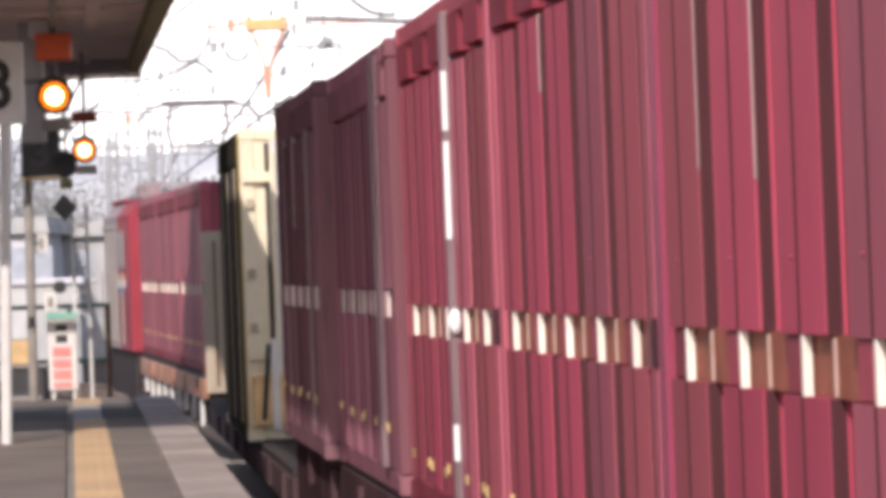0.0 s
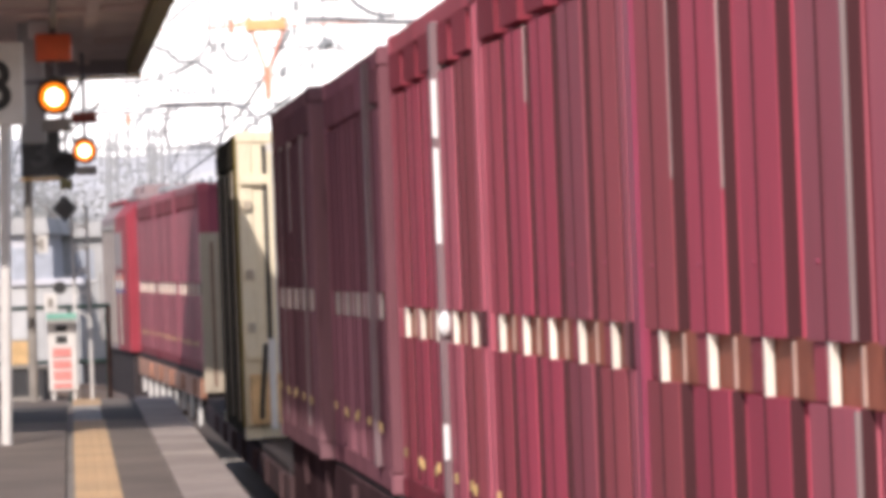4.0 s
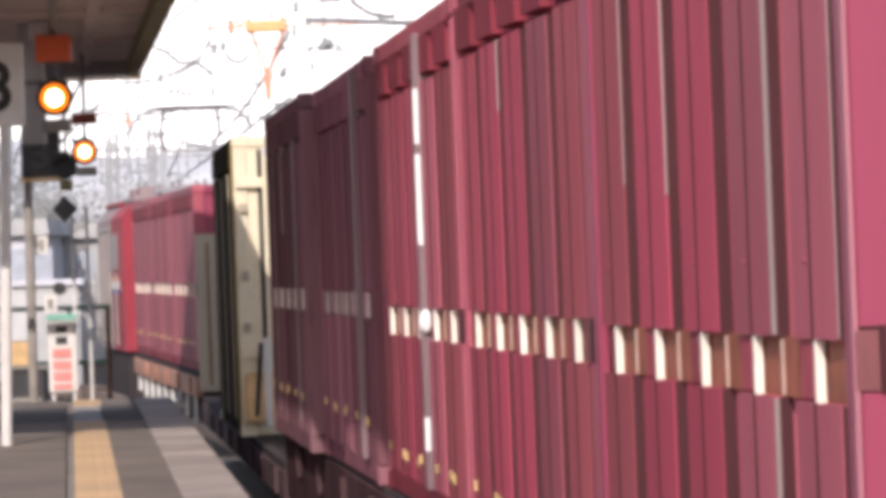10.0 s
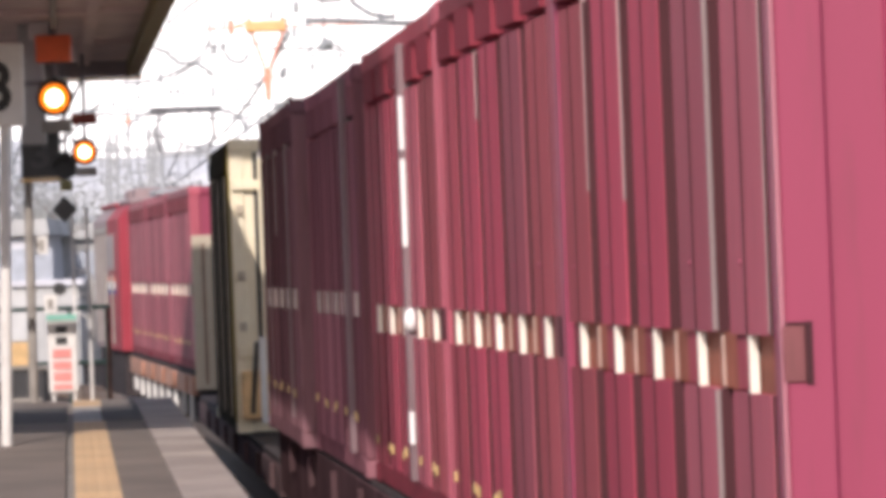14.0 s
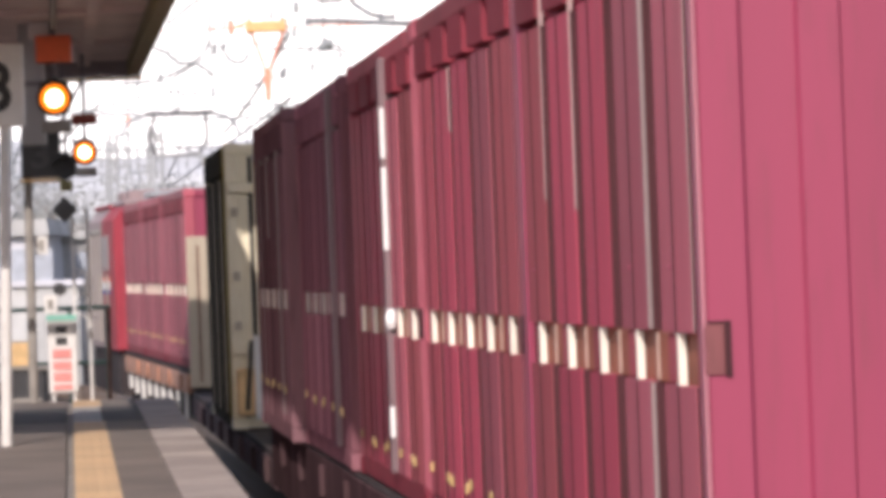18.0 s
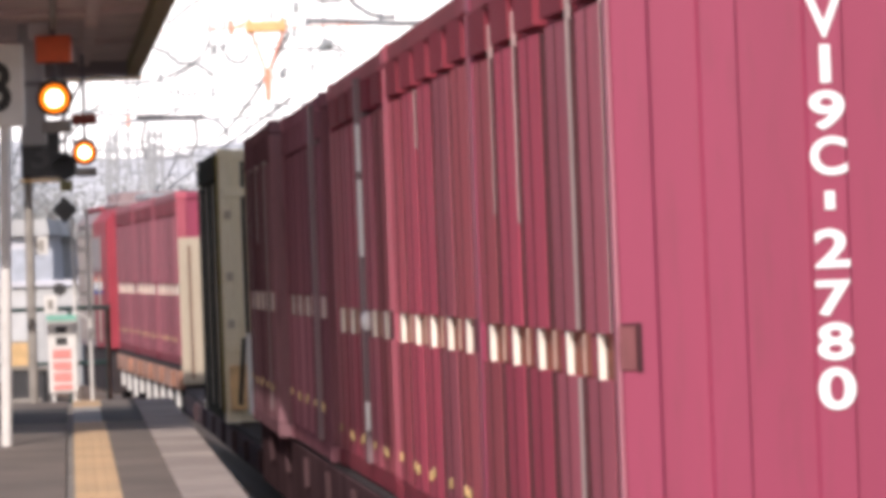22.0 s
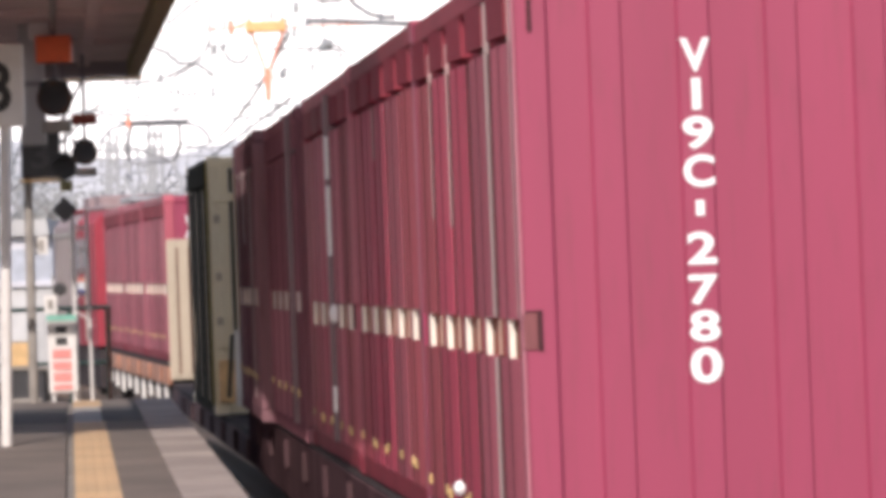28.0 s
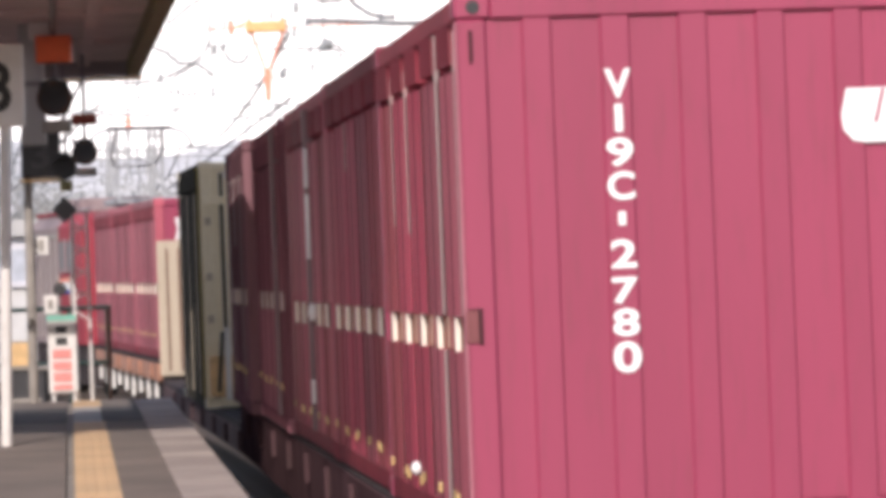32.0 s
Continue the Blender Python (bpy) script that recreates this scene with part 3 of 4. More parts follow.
for ob, y in ((line[0], 1.36), (line[1], 0.56)):
    dp = part("door_post", box(-CW / 2 - 0.034, -CW / 2 + 0.04, -CL / 2 + y, -CL / 2 + y + 0.10, 0.13, CH - 0.06, 0.008), POST, ob, "greyish pink door post")
    if y > 1:
        for z0, z1 in ((1.88, 2.16), (1.37, 1.83), (0.33, 0.50)):
            part("white_strip", box(-CW / 2 - 0.036, -CW / 2 - 0.012, -CL / 2 + y - 0.006, -CL / 2 + y + 0.03, z0, z1), WHITE, dp, "white strip")
        dome("white_disc", -CW / 2 - 0.012, -CL / 2 + y - 0.02, 0.985, 0.036, 0.062, dp, "round white disc")

part("guard_plate", box(-CW / 2 + 0.020, -CW / 2 + 0.050, -CL / 2 + 0.125, -CL / 2 + 0.15, 0.885, 1.03, 0.003), PALE, c1, "pale guard plate")
# highlight of the corner post's edge, painted as a strip
part("edge_strip", box(-CW / 2 - 0.003, -CW / 2 + 0.010, -CL / 2 - 0.003, -CL / 2 + 0.03, 0.13, 2.37, 0.003), CORNER_GLINT, c1, "pale strip painted as an edge glint")
# pale strips that paint the glints on rib edges of the nearest containers
for ob, rows in ((c1, ((0, 1.042, 2.35), (1, 0.13, 0.872), (1, 1.042, 2.38), (3, 1.45, 2.3), (4, 1.5, 2.3))), (worn, ((3, 1.9, 2.2),))):
    for i, z0, z1 in rows:
        y, wide = -CL / 2 + 0.08 + 0.711 * (i + 0.5) - 0.236, ob == c1 and i == 1
        part("edge_strip", box(-CW / 2 + (0.006 if wide else 0.010), -CW / 2 + 0.027, y, y + (0.014 if wide else 0.005), z0, z1), GREY_GLINT if wide else RIB_GLINT, ob, "pale strip painted as an edge glint")

LONG = 4.1
cream = container("cream and dark olive steel container with plain end doors", GREEN_BOX, GREEN_BOX, CREAM_BOX, length=LONG, height=2.9, fittings=False, n_ribs=7, post_mat=CREAM_BOX)
carried_on(cream, W2, 5.2, pose(-0.075, 24.65 + LONG / 2 - W2, DECK - 0.3))
for x in (-0.92, -0.60):
    part("locking_bar", rod((x, -LONG / 2 - 0.05, 0.15), (x, -LONG / 2 - 0.05, 2.7), 0.025), CREAM_BOX, cream)
part("door_gap", box(-0.985, -0.945, -LONG / 2 + 0.0, -LONG / 2 + 0.026, 0.16, 2.76), BLACKISH, cream, "dark gap beside the door")
for z in (0.8, 2.44):
    part("door_bar", box(-1.2, 1.2, -LONG / 2 - 0.045, -LONG / 2 - 0.012, z - 0.05, z + 0.05, 0.01), CREAM_BOX, cream)
for z in (1.05, 1.55, 2.2):
    part("hinge", box(-1.17, -1.10, -LONG / 2 - 0.05, -LONG / 2 - 0.01, z - 0.045, z + 0.045, 0.008), GREY_BOX, cream)
part("corner_strip", box(-CW / 2 - 0.012, -CW / 2 - 0.001, -LONG / 2 + 0.01, -LONG / 2 + 0.14, 0.12, 2.86), OLIVE_EDGE, cream, "olive yellow corner strip")
for y in (-1.2, 0.1, 1.3):
    part("side_bar", box(-CW / 2 - 0.008, -CW / 2 + 0.02, y, y + 0.06, 0.14, 2.55), GREY_BOX, cream, "pale grey side bar")
part("white_side_strip", box(-0.94, -0.78, -LONG / 2 - 0.052, -LONG / 2 - 0.024, 0.5, 2.78, 0.006), WHITE_PAINT, cream, "white strip")
unit = part("end_fitting", box(-1.18, -0.86, -LONG / 2 - 0.16, -LONG / 2 - 0.06, 0.14, 0.62, 0.02), WARM, cream, "ochre and white end fitting")
part("fitting_rail", box(-1.0, -0.93, -LONG / 2 - 0.19, -LONG / 2 - 0.161, 0.1, 0.95, 0.008), WHITE_PAINT, unit)
part("fitting_hose", rod((-1.08, -LONG / 2 - 0.18, 0.2), (-1.02, -LONG / 2 - 0.18, 0.9), 0.022), BLACKISH, unit)
far = container("dark red container with cream lower end doors", RED_OLD, RED_MAUVE, RED, height=2.43, band=1.06, lugs=0.36)
part("letter", upright([(-0.92, 1.80), (-0.80, 1.80), (-0.842, 1.95), (-0.805, 2.12), (-0.915, 2.12), (-0.878, 1.95)], -CL / 2 - 0.012, -CL / 2 - 0.004), WHITE, far, "white painted mark")
for i in range(4):
    part("lower_door", box(-1.22 + i * 0.612, -0.63 + i * 0.612, -CL / 2 - 0.10, -CL / 2 - 0.06, -0.26, 1.78, 0.012), GREY_BOX, far, "cream-grey lower door panel")
    for k in range(3):
        part("door_slot", box(-1.085 + i * 0.612 + k * 0.18, -1.055 + i * 0.612 + k * 0.18, -CL / 2 - 0.104, -CL / 2 - 0.101, -0.18, 1.66), RUST, far)
        part("door_rib", box(-1.16 + i * 0.612 + k * 0.18, -1.09 + i * 0.612 + k * 0.18, -CL / 2 - 0.115, -CL / 2 - 0.101, -0.2, 1.70, 0.005), GREY_BOX, far)
carried_on(far, W3, 4.0, pose(0.05, 36.1 + CL / 2 - W3, DECK))
plain = container("dark red ribbed container far along the train", RED_OLD, RED_MAUVE, RED, height=2.43, band=1.06, lugs=0.36)
carried_on(plain, W3, 4.0, pose(0.05, 36.1 + PITCH + CL / 2 - W3, DECK))
carried_on(copy_thing(plain, pose(0, 0, 0)), W3, 4.0, pose(0.05, 36.1 + 2 * PITCH + CL / 2 - W3, DECK))


# ---- wagons ----
def bogie(parent, y):
    b = part("bogie", box(-0.95, -0.80, y - 1.15, y + 1.15, 0.28, 0.52, 0.03), STEEL, parent)
    part("side_frame", box(0.80, 0.95, y - 1.15, y + 1.15, 0.28, 0.52, 0.03), STEEL, b)
    part("bolster", box(-0.8, 0.8, y - 0.2, y + 0.2, 0.42, 0.66, 0.03), STEEL, b)
    for dy in (-0.87, 0.87):
        part("axle", rod((-0.9, y + dy, 0.41), (0.9, y + dy, 0.41), 0.07), STEEL, b)
        for sx in (-1, 1):
            w = rod((sx * 0.50, y + dy, 0.41), (sx * 0.63, y + dy, 0.41), 0.41, seg=28)
            rod((sx * 0.49, y + dy, 0.41), (sx * 0.52, y + dy, 0.41), 0.435, w, 28)
            part("wheel", w, RUST_RAIL, b)
            part("axle_box", box(sx * 0.95 - 0.1, sx * 0.95 + 0.1, y + dy - 0.14, y + dy + 0.14, 0.28, 0.55, 0.03), STEEL, b)


def wagon(length, half, sill=None, pale=None, low=0.0, deep=0.0):
    w = thing("flat_wagon", "dark grey steel flat wagon carrying containers", "wagon", group="wagons of the train")
    hl = length / 2
    part("deck", box(-1.2, 1.2, -hl, hl, 0.93 - low, 0.998 - low, 0.01), STEEL, w)
    for sx in (-1, 1):
        part("side_sill", box(sx * 1.17 - 0.04, sx * 1.17 + 0.04, -hl, hl, 0.66 - low - deep, 0.928 - low + deep * 0.2, 0.015), sill or STEEL, w)
        for i in range(int(length / 1.93)):
            y = -hl + 0.7 + i * 1.93
            part("stanchion", box(sx * 1.23 - 0.02, sx * 1.23 + 0.02, y - 0.06, y + 0.06, 0.7 - low, 0.92 - low, 0.008), sill or STEEL, w)
    part("centre_sill", box(-0.25, 0.25, -hl, hl, 0.5 - low * 0.5, 0.928 - low, 0.02), STEEL, w)
    for sy in (-1, 1):
        part("end_beam", box(-1.13, 1.13, sy * hl - 0.06, sy * hl + 0.06, 0.6 - low, 0.925 - low, 0.015), STEEL, w)
        part("coupler", box(-0.12, 0.12, sy * (hl + 0.25) - 0.22, sy * (hl + 0.25) + 0.22, 0.72, 0.98, 0.03), STEEL, w)
        bogie(w, sy * half)
    if pale:
        for i in range(9):
            y = -hl + 0.6 + i * 1.27
            part("step_bracket", box(-1.2, -1.14, y - 0.018, y + 0.018, 0.30 + 0.05 * (i % 3), 0.655, 0.006), pale, w, "pale painted bracket")
    part("brake_rigging", box(-0.9, 0.9, -2.5, 2.5, 0.38, 0.5, 0.03), STEEL, w)
    return w


carried_on(wagon(19.7, 7.0, SILL_MAROON, deep=0.22), W1, 7.0, pose(0, 0, 0))
carried_on(wagon(15.4, 5.2, SILL_DARK, None, 0.3), W2, 5.2, pose(0, 0, 0))
carried_on(wagon(11.5, 4.0, SILL, WHITE_PAINT), W3, 4.0, pose(0, 0, 0))

# ---- locomotive ----
lo = thing("locomotive", "red and grey electric locomotive with a raised pantograph", "locomotive")
HL = 2.9
OUT = [(-1.25, 1.0), (1.25, 1.0), (1.25, 3.22), (1.05, 3.45), (-1.05, 3.45), (-1.25, 3.22)]
part("cab", upright(OUT, -1.95, 0.15), LOCO_RED, lo)
nose = part("engine_body", upright(OUT, 0.152, HL), LOCO_GREY, lo, "grey-pink engine body")
part("roof_edge", box(-1.10, 1.10, 0.16, HL, 3.452, 3.52, 0.01), LOCO_RED, nose)
for k in range(5):
    part("body_rib", box(-1.268, -1.25, 0.45 + k * 0.5, 0.49 + k * 0.5, 1.1, 3.1), GREY_PAINT, nose)
part("eaves_shadow_rail", box(-1.272, -1.25, 0.16, HL, 3.02, 3.10), GREY_PAINT, nose)
part("skirt", box(-1.2, 1.2, -1.85, HL - 0.1, 0.22, 0.997, 0.03), STEEL, lo, "dark underframe")
part("warm_stripe", box(-1.264, -1.24, -1.05, 0.12, 2.17, 2.24), PINK_ORANGE, lo, "vermilion stripe")
part("side_stripe", box(-1.264, -1.24, -1.05, 0.12, 2.03, 2.165), WHITE, lo, "white stripe")
part("blue_stripe", box(-1.264, -1.24, -1.05, 0.12, 1.95, 2.025), STRIPE_BLUE, lo, "blue stripe")
for y in (-0.95, -0.35):
    wd = part("window", box(-1.266, -1.24, y, y + 0.42, 2.42, 2.95, 0.004), GLASS, lo, "dark cab window")
    part("window_frame", box(-1.268, -1.24, y - 0.07, y - 0.004, 2.36, 3.0), LOCO_GREY, wd)
    part("window_sill", box(-1.272, -1.24, y - 0.07, y + 0.45, 2.35, 2.41), LOCO_GREY, wd)
part("cab_roof", box(-1.04, 1.04, -1.9, 0.1, 3.452, 3.56, 0.03), LOCO_GREY, lo, "pale grey cab roof")
for y in (-1.1, 0.12, HL - 0.1):
    part("handrail", rod((-1.31, y, 1.1), (-1.31, y, 2.3), 0.02), GREY_PAINT, lo)
for y in (0.9, 2.2):
    part("roof_gear", box(-0.7, 0.7, y - 0.35, y + 0.35, 3.52, 3.78, 0.03), LOCO_GREY, lo)
    for x in (-0.5, 0.1, 0.55):
        ins = rod((x, y + 0.5, 3.5), (x, y + 0.5, 3.9), 0.05, r2=0.035)
        for k in range(3):
            rod((x, y + 0.5, 3.56 + k * 0.1), (x, y + 0.5, 3.59 + k * 0.1), 0.085, ins, 12)
        part("roof_insulator", ins, INSULATOR, lo)


def bent_tube(pts, r):
    """A round bar through a line of points."""
    bm = bmesh.new()
    for p, q in zip(pts, pts[1:]):
        rod(p, q, r, bm, 8)
    return bm


PANTO = -1.6  # along the locomotive
pan = part("pantograph", box(-0.62, 0.62, PANTO - 0.5, PANTO + 0.5, 3.58, 3.68, 0.02), MAST, lo, "grey pantograph base frame")
part("pantograph_head", bent_tube([(-1.02, PANTO, 4.62), (-0.96, PANTO, 4.80), (-0.82, PANTO, 4.94), (-0.6, PANTO, 5.0), (0.6, PANTO, 5.0), (0.82, PANTO, 4.94), (0.96, PANTO, 4.80), (1.02, PANTO, 4.62)], 0.030), MAST, pan)
part("contact_strip", box(-0.6, 0.6, PANTO - 0.05, PANTO + 0.05, 5.01, 5.05, 0.01), DARK_BOARD, pan)
for sx in (-1, 1):
    part("upper_arm", bent_tube([(sx * 0.44, PANTO, 4.99), (sx * 0.50, PANTO + 0.25, 4.62), (sx * 0.40, PANTO + 0.55, 4.32)], 0.030), FAR_STEEL, pan)
    part("lower_arm", bent_tube([(sx * 0.40, PANTO + 0.55, 4.32), (sx * 0.48, PANTO + 0.2, 3.95), (sx * 0.44, PANTO - 0.1, 3.66)], 0.038), FAR_STEEL, pan)
    ins = rod((sx * 0.5, PANTO - 0.3, 3.46), (sx * 0.5, PANTO - 0.3, 3.6), 0.09, r2=0.07)
    part("base_insulator", ins, INSULATOR, pan)
part("cross_rod", rod((-0.42, PANTO + 0.55, 4.32), (0.42, PANTO + 0.55, 4.32), 0.026), FAR_STEEL, pan)
part("cross_rod", rod((-0.46, PANTO + 0.22, 4.62), (0.40, PANTO + 0.55, 4.32), 0.02), FAR_STEEL, pan)
for dy in (-0.9, 1.6):
    for sx in (-1, 1):
        part("wheel", rod((sx * 0.5, dy, 0.5), (sx * 0.64, dy, 0.5), 0.5, seg=28), STEEL, lo)
carried_on(lo, LOCO, 1.6, pose(0, 0, 0))

# ---- platform fittings ----
post = thing("number_post", "white tubular post carrying a numbered board", "post")
part("tube", rod((-3.64, 27.8, PZ), (-3.56, 27.8, 3.56), 0.045, seg=16), WHITE_PAINT, post)
bd = part("board", box(-3.95, -3.39, 27.72, 27.80, 3.54, 4.22, 0.01), WHITE_PAINT, post, "white board with a black number")
letters("number", "8", 0.42, 0.004, BLACKISH, bd, pose(-3.62, 27.714, 3.87), "black number eight", 0.26)

sb = thing("stop_board", "dark square board with a dim number on a grey pole", "board")
part("pole", rod((-4.48, 36.6, PZ), (-4.46, 36.6, 3.4), 0.05, seg=14), GREY_PAINT, sb)
db = part("panel", box(-4.52, -4.09, 36.5, 36.58, 3.35, 3.85, 0.02), DARK_BOARD, sb)
part("lower_lip", box(-4.53, -4.08, 36.49, 36.59, 3.30, 3.346, 0.006), WARM, sb, "ochre lower lip")
letters("number", "3", 0.3, 0.004, DIM, db, pose(-4.31, 36.496, 3.6), "", 0.2)


def signal(x, y, z, r, box_m, top):
    """A hanging round lamp in a black hood under a small housing."""
    g = thing("departure_signal", "round amber lamp in a black hood hanging under a housing", "signal lamp", group="departure signals under the canopy")
    part("hanger", rod((x, y, z + r), (x, y, top), 0.018), ROOF_DARK, g)
    part("hood", rod((x, y - 0.02, z), (x, y + 0.10, z), r * 1.3, seg=28, r2=r * 1.1), BLACKISH, g)
    part("visor", upright([(x - r * 1.25, z + 0.02), (x - r * 0.9, z + r * 1.2), (x, z + r * 1.5), (x + r * 0.9, z + r * 1.2), (x + r * 1.25, z + 0.02), (x + r, z + r * 0.6), (x, z + r * 1.25), (x - r, z + r * 0.6)], y - 0.1, y), BLACKISH, g)
    part("base_box", box(x - r, x + r * 1.05, y - 0.02, y + 0.1, z - r * 2.4, z - r * 1.5, 0.006), GREY_PAINT, g)
    part("housing", box(x - r * 1.25, x + r * 1.25, y - 0.06, y + 0.1, box_m[0], box_m[1], 0.01), box_m[2], g, "orange-red housing")
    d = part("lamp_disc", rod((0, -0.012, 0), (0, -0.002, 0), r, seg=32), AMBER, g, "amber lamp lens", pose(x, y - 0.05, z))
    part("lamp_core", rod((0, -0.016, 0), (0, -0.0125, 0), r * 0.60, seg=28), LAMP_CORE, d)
    # black face that stands for the lamp when it is out
    part("unlit_face", rod((0, 0.0, 0), (0, 0.02, 0), r * 1.06, seg=32), BLACKISH, d)
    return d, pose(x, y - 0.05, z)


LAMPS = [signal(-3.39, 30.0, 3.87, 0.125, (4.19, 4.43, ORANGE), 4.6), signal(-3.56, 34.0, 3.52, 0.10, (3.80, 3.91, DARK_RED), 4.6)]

uh = thing("unlit_signal", "dark unlit signal head hanging on a rod", "signal lamp")
part("hanger", rod((-3.77, 34.1, 3.44), (-3.77, 34.1, 4.6), 0.016), ROOF_DARK, uh)
part("head", rod((-3.77, 34.04, 3.37), (-3.77, 34.16, 3.37), 0.12, seg=24, r2=0.10), BLACKISH, uh)
part("visor", upright([(-3.90, 3.39), (-3.86, 3.50), (-3.77, 3.53), (-3.68, 3.50), (-3.64, 3.39), (-3.69, 3.45), (-3.77, 3.48), (-3.85, 3.45)], 33.96, 34.04), BLACKISH, uh)
part("lower_box", box(-3.83, -3.71, 34.05, 34.15, 3.14, 3.25, 0.008), FASCIA, uh)

tk = thing("cable_trunking", "grey cable trunking hanging from the canopy", "trunking")
part("duct", box(-3.74, -3.52, 30.3, 30.42, 3.48, 4.56, 0.01), HAZE_GREY, tk)
part("clamp", box(-3.75, -3.51, 30.285, 30.43, 4.0, 4.05), ROOF_DARK, tk)

hb = thing("junction_box", "pale grey junction box under the canopy", "box")
part("case", box(-3.61, -3.43, 30.0, 30.12, 4.40, 4.555, 0.01), WHITE_PAINT, hb)

sg = thing("notice_sign", "white notice board with red and black writing on posts", "sign")
part("board", box(-4.31, -4.0, 36.62, 36.65, 1.02, 1.84, 0.006), WHITE_PAINT, sg)
part("header", box(-4.315, -3.995, 36.612, 36.619, 1.80, 1.86), SIGN_GREEN, sg, "green strip")
for k, (z, hh, w, mm) in enumerate(((1.70, 0.07, 0.12, BLACKISH), (1.58, 0.08, 0.12, BLACKISH), (1.44, 0.10, 0.2, SIGN_RED), (1.31, 0.09, 0.2, SIGN_RED), (1.19, 0.10, 0.2, SIGN_RED), (1.08, 0.06, 0.2, SIGN_RED))):
    part("writing_bar", box(-4.16 - w / 2, -4.16 + w / 2, 36.608, 36.618, z - hh / 2, z + hh / 2), mm, sg)
for x in (-4.27, -4.04):
    part("sign_post", rod((x, 36.68, PZ), (x, 36.68, 1.84), 0.025), WHITE_PAINT, sg)

# ---- beyond the platform ----
fn = thing("fence", "low green steel fence beyond the platform end", "fence")
for z in (1.1, 1.83):
    part("fence_rail", rod((-8.0, 45, z), (-4.45, 45, z), 0.03), FENCE, fn)
for i in range(8):
    part("fence_post", rod((-8.0 + i * 0.5, 45, -0.62), (-8.0 + i * 0.5, 45, 1.85), 0.03), FENCE, fn)
rp = thing("track_post", "rusty brown steel post beside the track", "post")
part("tube", rod((-4.48, 44.8, -0.62), (-4.46, 44.8, 1.82), 0.03), RUST, rp)

rw = thing("retaining_wall", "pale grey concrete wall beyond the tracks", "wall", kind="structure")
for i in range(9):
    part("wall_panel", box(-30 + i * 2.4, -27.62 + i * 2.4, 78, 78.3, -0.7, 1.95, 0.02), HAZE_GREY, rw)
part("wall_coping", box(-30.1, -8.3, 77.9, 78.4, 1.952, 2.1, 0.02), BUILDING, rw)


def house(x0, x1, y, z, label, wall_mat, n):
    h = thing("house", label, "house", group="houses beyond the tracks")
    part("wall", box(x0, x1, y, y + 7, -0.7, z), wall_mat, h)
    part("roof", upright([(x0 - 0.3, z), (x1 + 0.3, z), ((x0 + x1) / 2 + 1.2, z + 0.5), ((x0 + x1) / 2 - 1.2, z + 0.5)], y - 0.3, y + 7.3), HAZE_GREY, h)
    for i in range(n):
        xx = x0 + (x1 - x0) * (i + 0.3) / n
        for zz in (z - 1.4,):
            wd = part("window", box(xx, xx + 0.8, y - 0.03, y + 0.02, zz, zz + 1.0), HAZE_GLASS, h)
            part("sill", box(xx - 0.05, xx + 0.85, y - 0.08, y - 0.02, zz - 0.06, zz), WHITE_PAINT, wd)


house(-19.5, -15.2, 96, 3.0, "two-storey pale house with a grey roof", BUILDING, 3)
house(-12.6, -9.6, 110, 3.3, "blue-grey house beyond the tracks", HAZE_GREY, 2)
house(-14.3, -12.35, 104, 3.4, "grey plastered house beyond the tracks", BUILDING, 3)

cb = thing("equipment_cabinet", "dark steel equipment cabinet with an orange panel", "cabinet")
part("case", box(-5.0, -4.55, 38.3, 38.8, -0.62, 1.22, 0.02), DARK_BOARD, cb)
part("lid", box(-5.03, -4.52, 38.27, 38.83, 1.222, 1.26, 0.01), GREY_PAINT, cb)
part("warning_panel", box(-4.98, -4.70, 38.285, 38.295, 1.28, 1.54), WARM, cb, "orange and yellow panel")
part("panel_back", box(-5.0, -4.68, 38.297, 38.33, 1.262, 1.56), GREY_PAINT, cb)
for k in range(5):
    part("vent_slat", box(-4.95, -4.6, 38.285, 38.299, 0.2 + k * 0.16, 0.27 + k * 0.16), GREY_PAINT, cb)

ms = thing("signal_mast", "white lattice signal mast with a dark diamond head", "signal")
for x in (-4.02, -3.86):
    part("mast_leg", rod((x, 36.75, PZ), (x, 36.75, 3.0), 0.018), WHITE_PAINT, ms)
for k in range(9):
    z = 1.9 + k * 0.12
    part("lattice_bar", rod((-4.02, 36.75, z), (-3.86, 36.75, z + (0.1 if k % 2 else -0.1)), 0.009), WHITE_PAINT, ms)
part("diamond_head", upright([(-4.22, 3.0), (-4.09, 2.85), (-3.95, 3.0), (-4.09, 3.15)], 36.68, 36.74), DIM, ms, "dark diamond-shaped head")
part("small_lamp", rod((-4.17, 36.66, 2.14), (-4.17, 36.74, 2.14), 0.07, seg=16), BLACKISH, ms)
ws = thing("white_plate", "small white plate with a dark mark on the mast", "sign")
part("plate", box(-4.42, -4.28, 36.70, 36.72, 2.52, 2.72, 0.004), WHITE_PAINT, ws)
part("mark", box(-4.375, -4.325, 36.692, 36.698, 2.56, 2.68), GREY_PAINT, ws)
part("stem", rod((-4.47, 36.62, 2.62), (-4.38, 36.71, 2.62), 0.012), GREY_PAINT, ws)
ws2 = thing("white_plate", "small white plate above the notice sign", "sign")
part("plate", box(-4.34, -4.20, 36.66, 36.68, 1.88, 2.08, 0.004), WHITE_PAINT, ws2)
part("mark", box(-4.295, -4.245, 36.65, 36.658, 1.93, 2.03), GREY_PAINT, ws2)
part("stem", rod((-4.27, 36.67, 1.82), (-4.27, 36.67, 1.88), 0.012), GREY_PAINT, ws2)


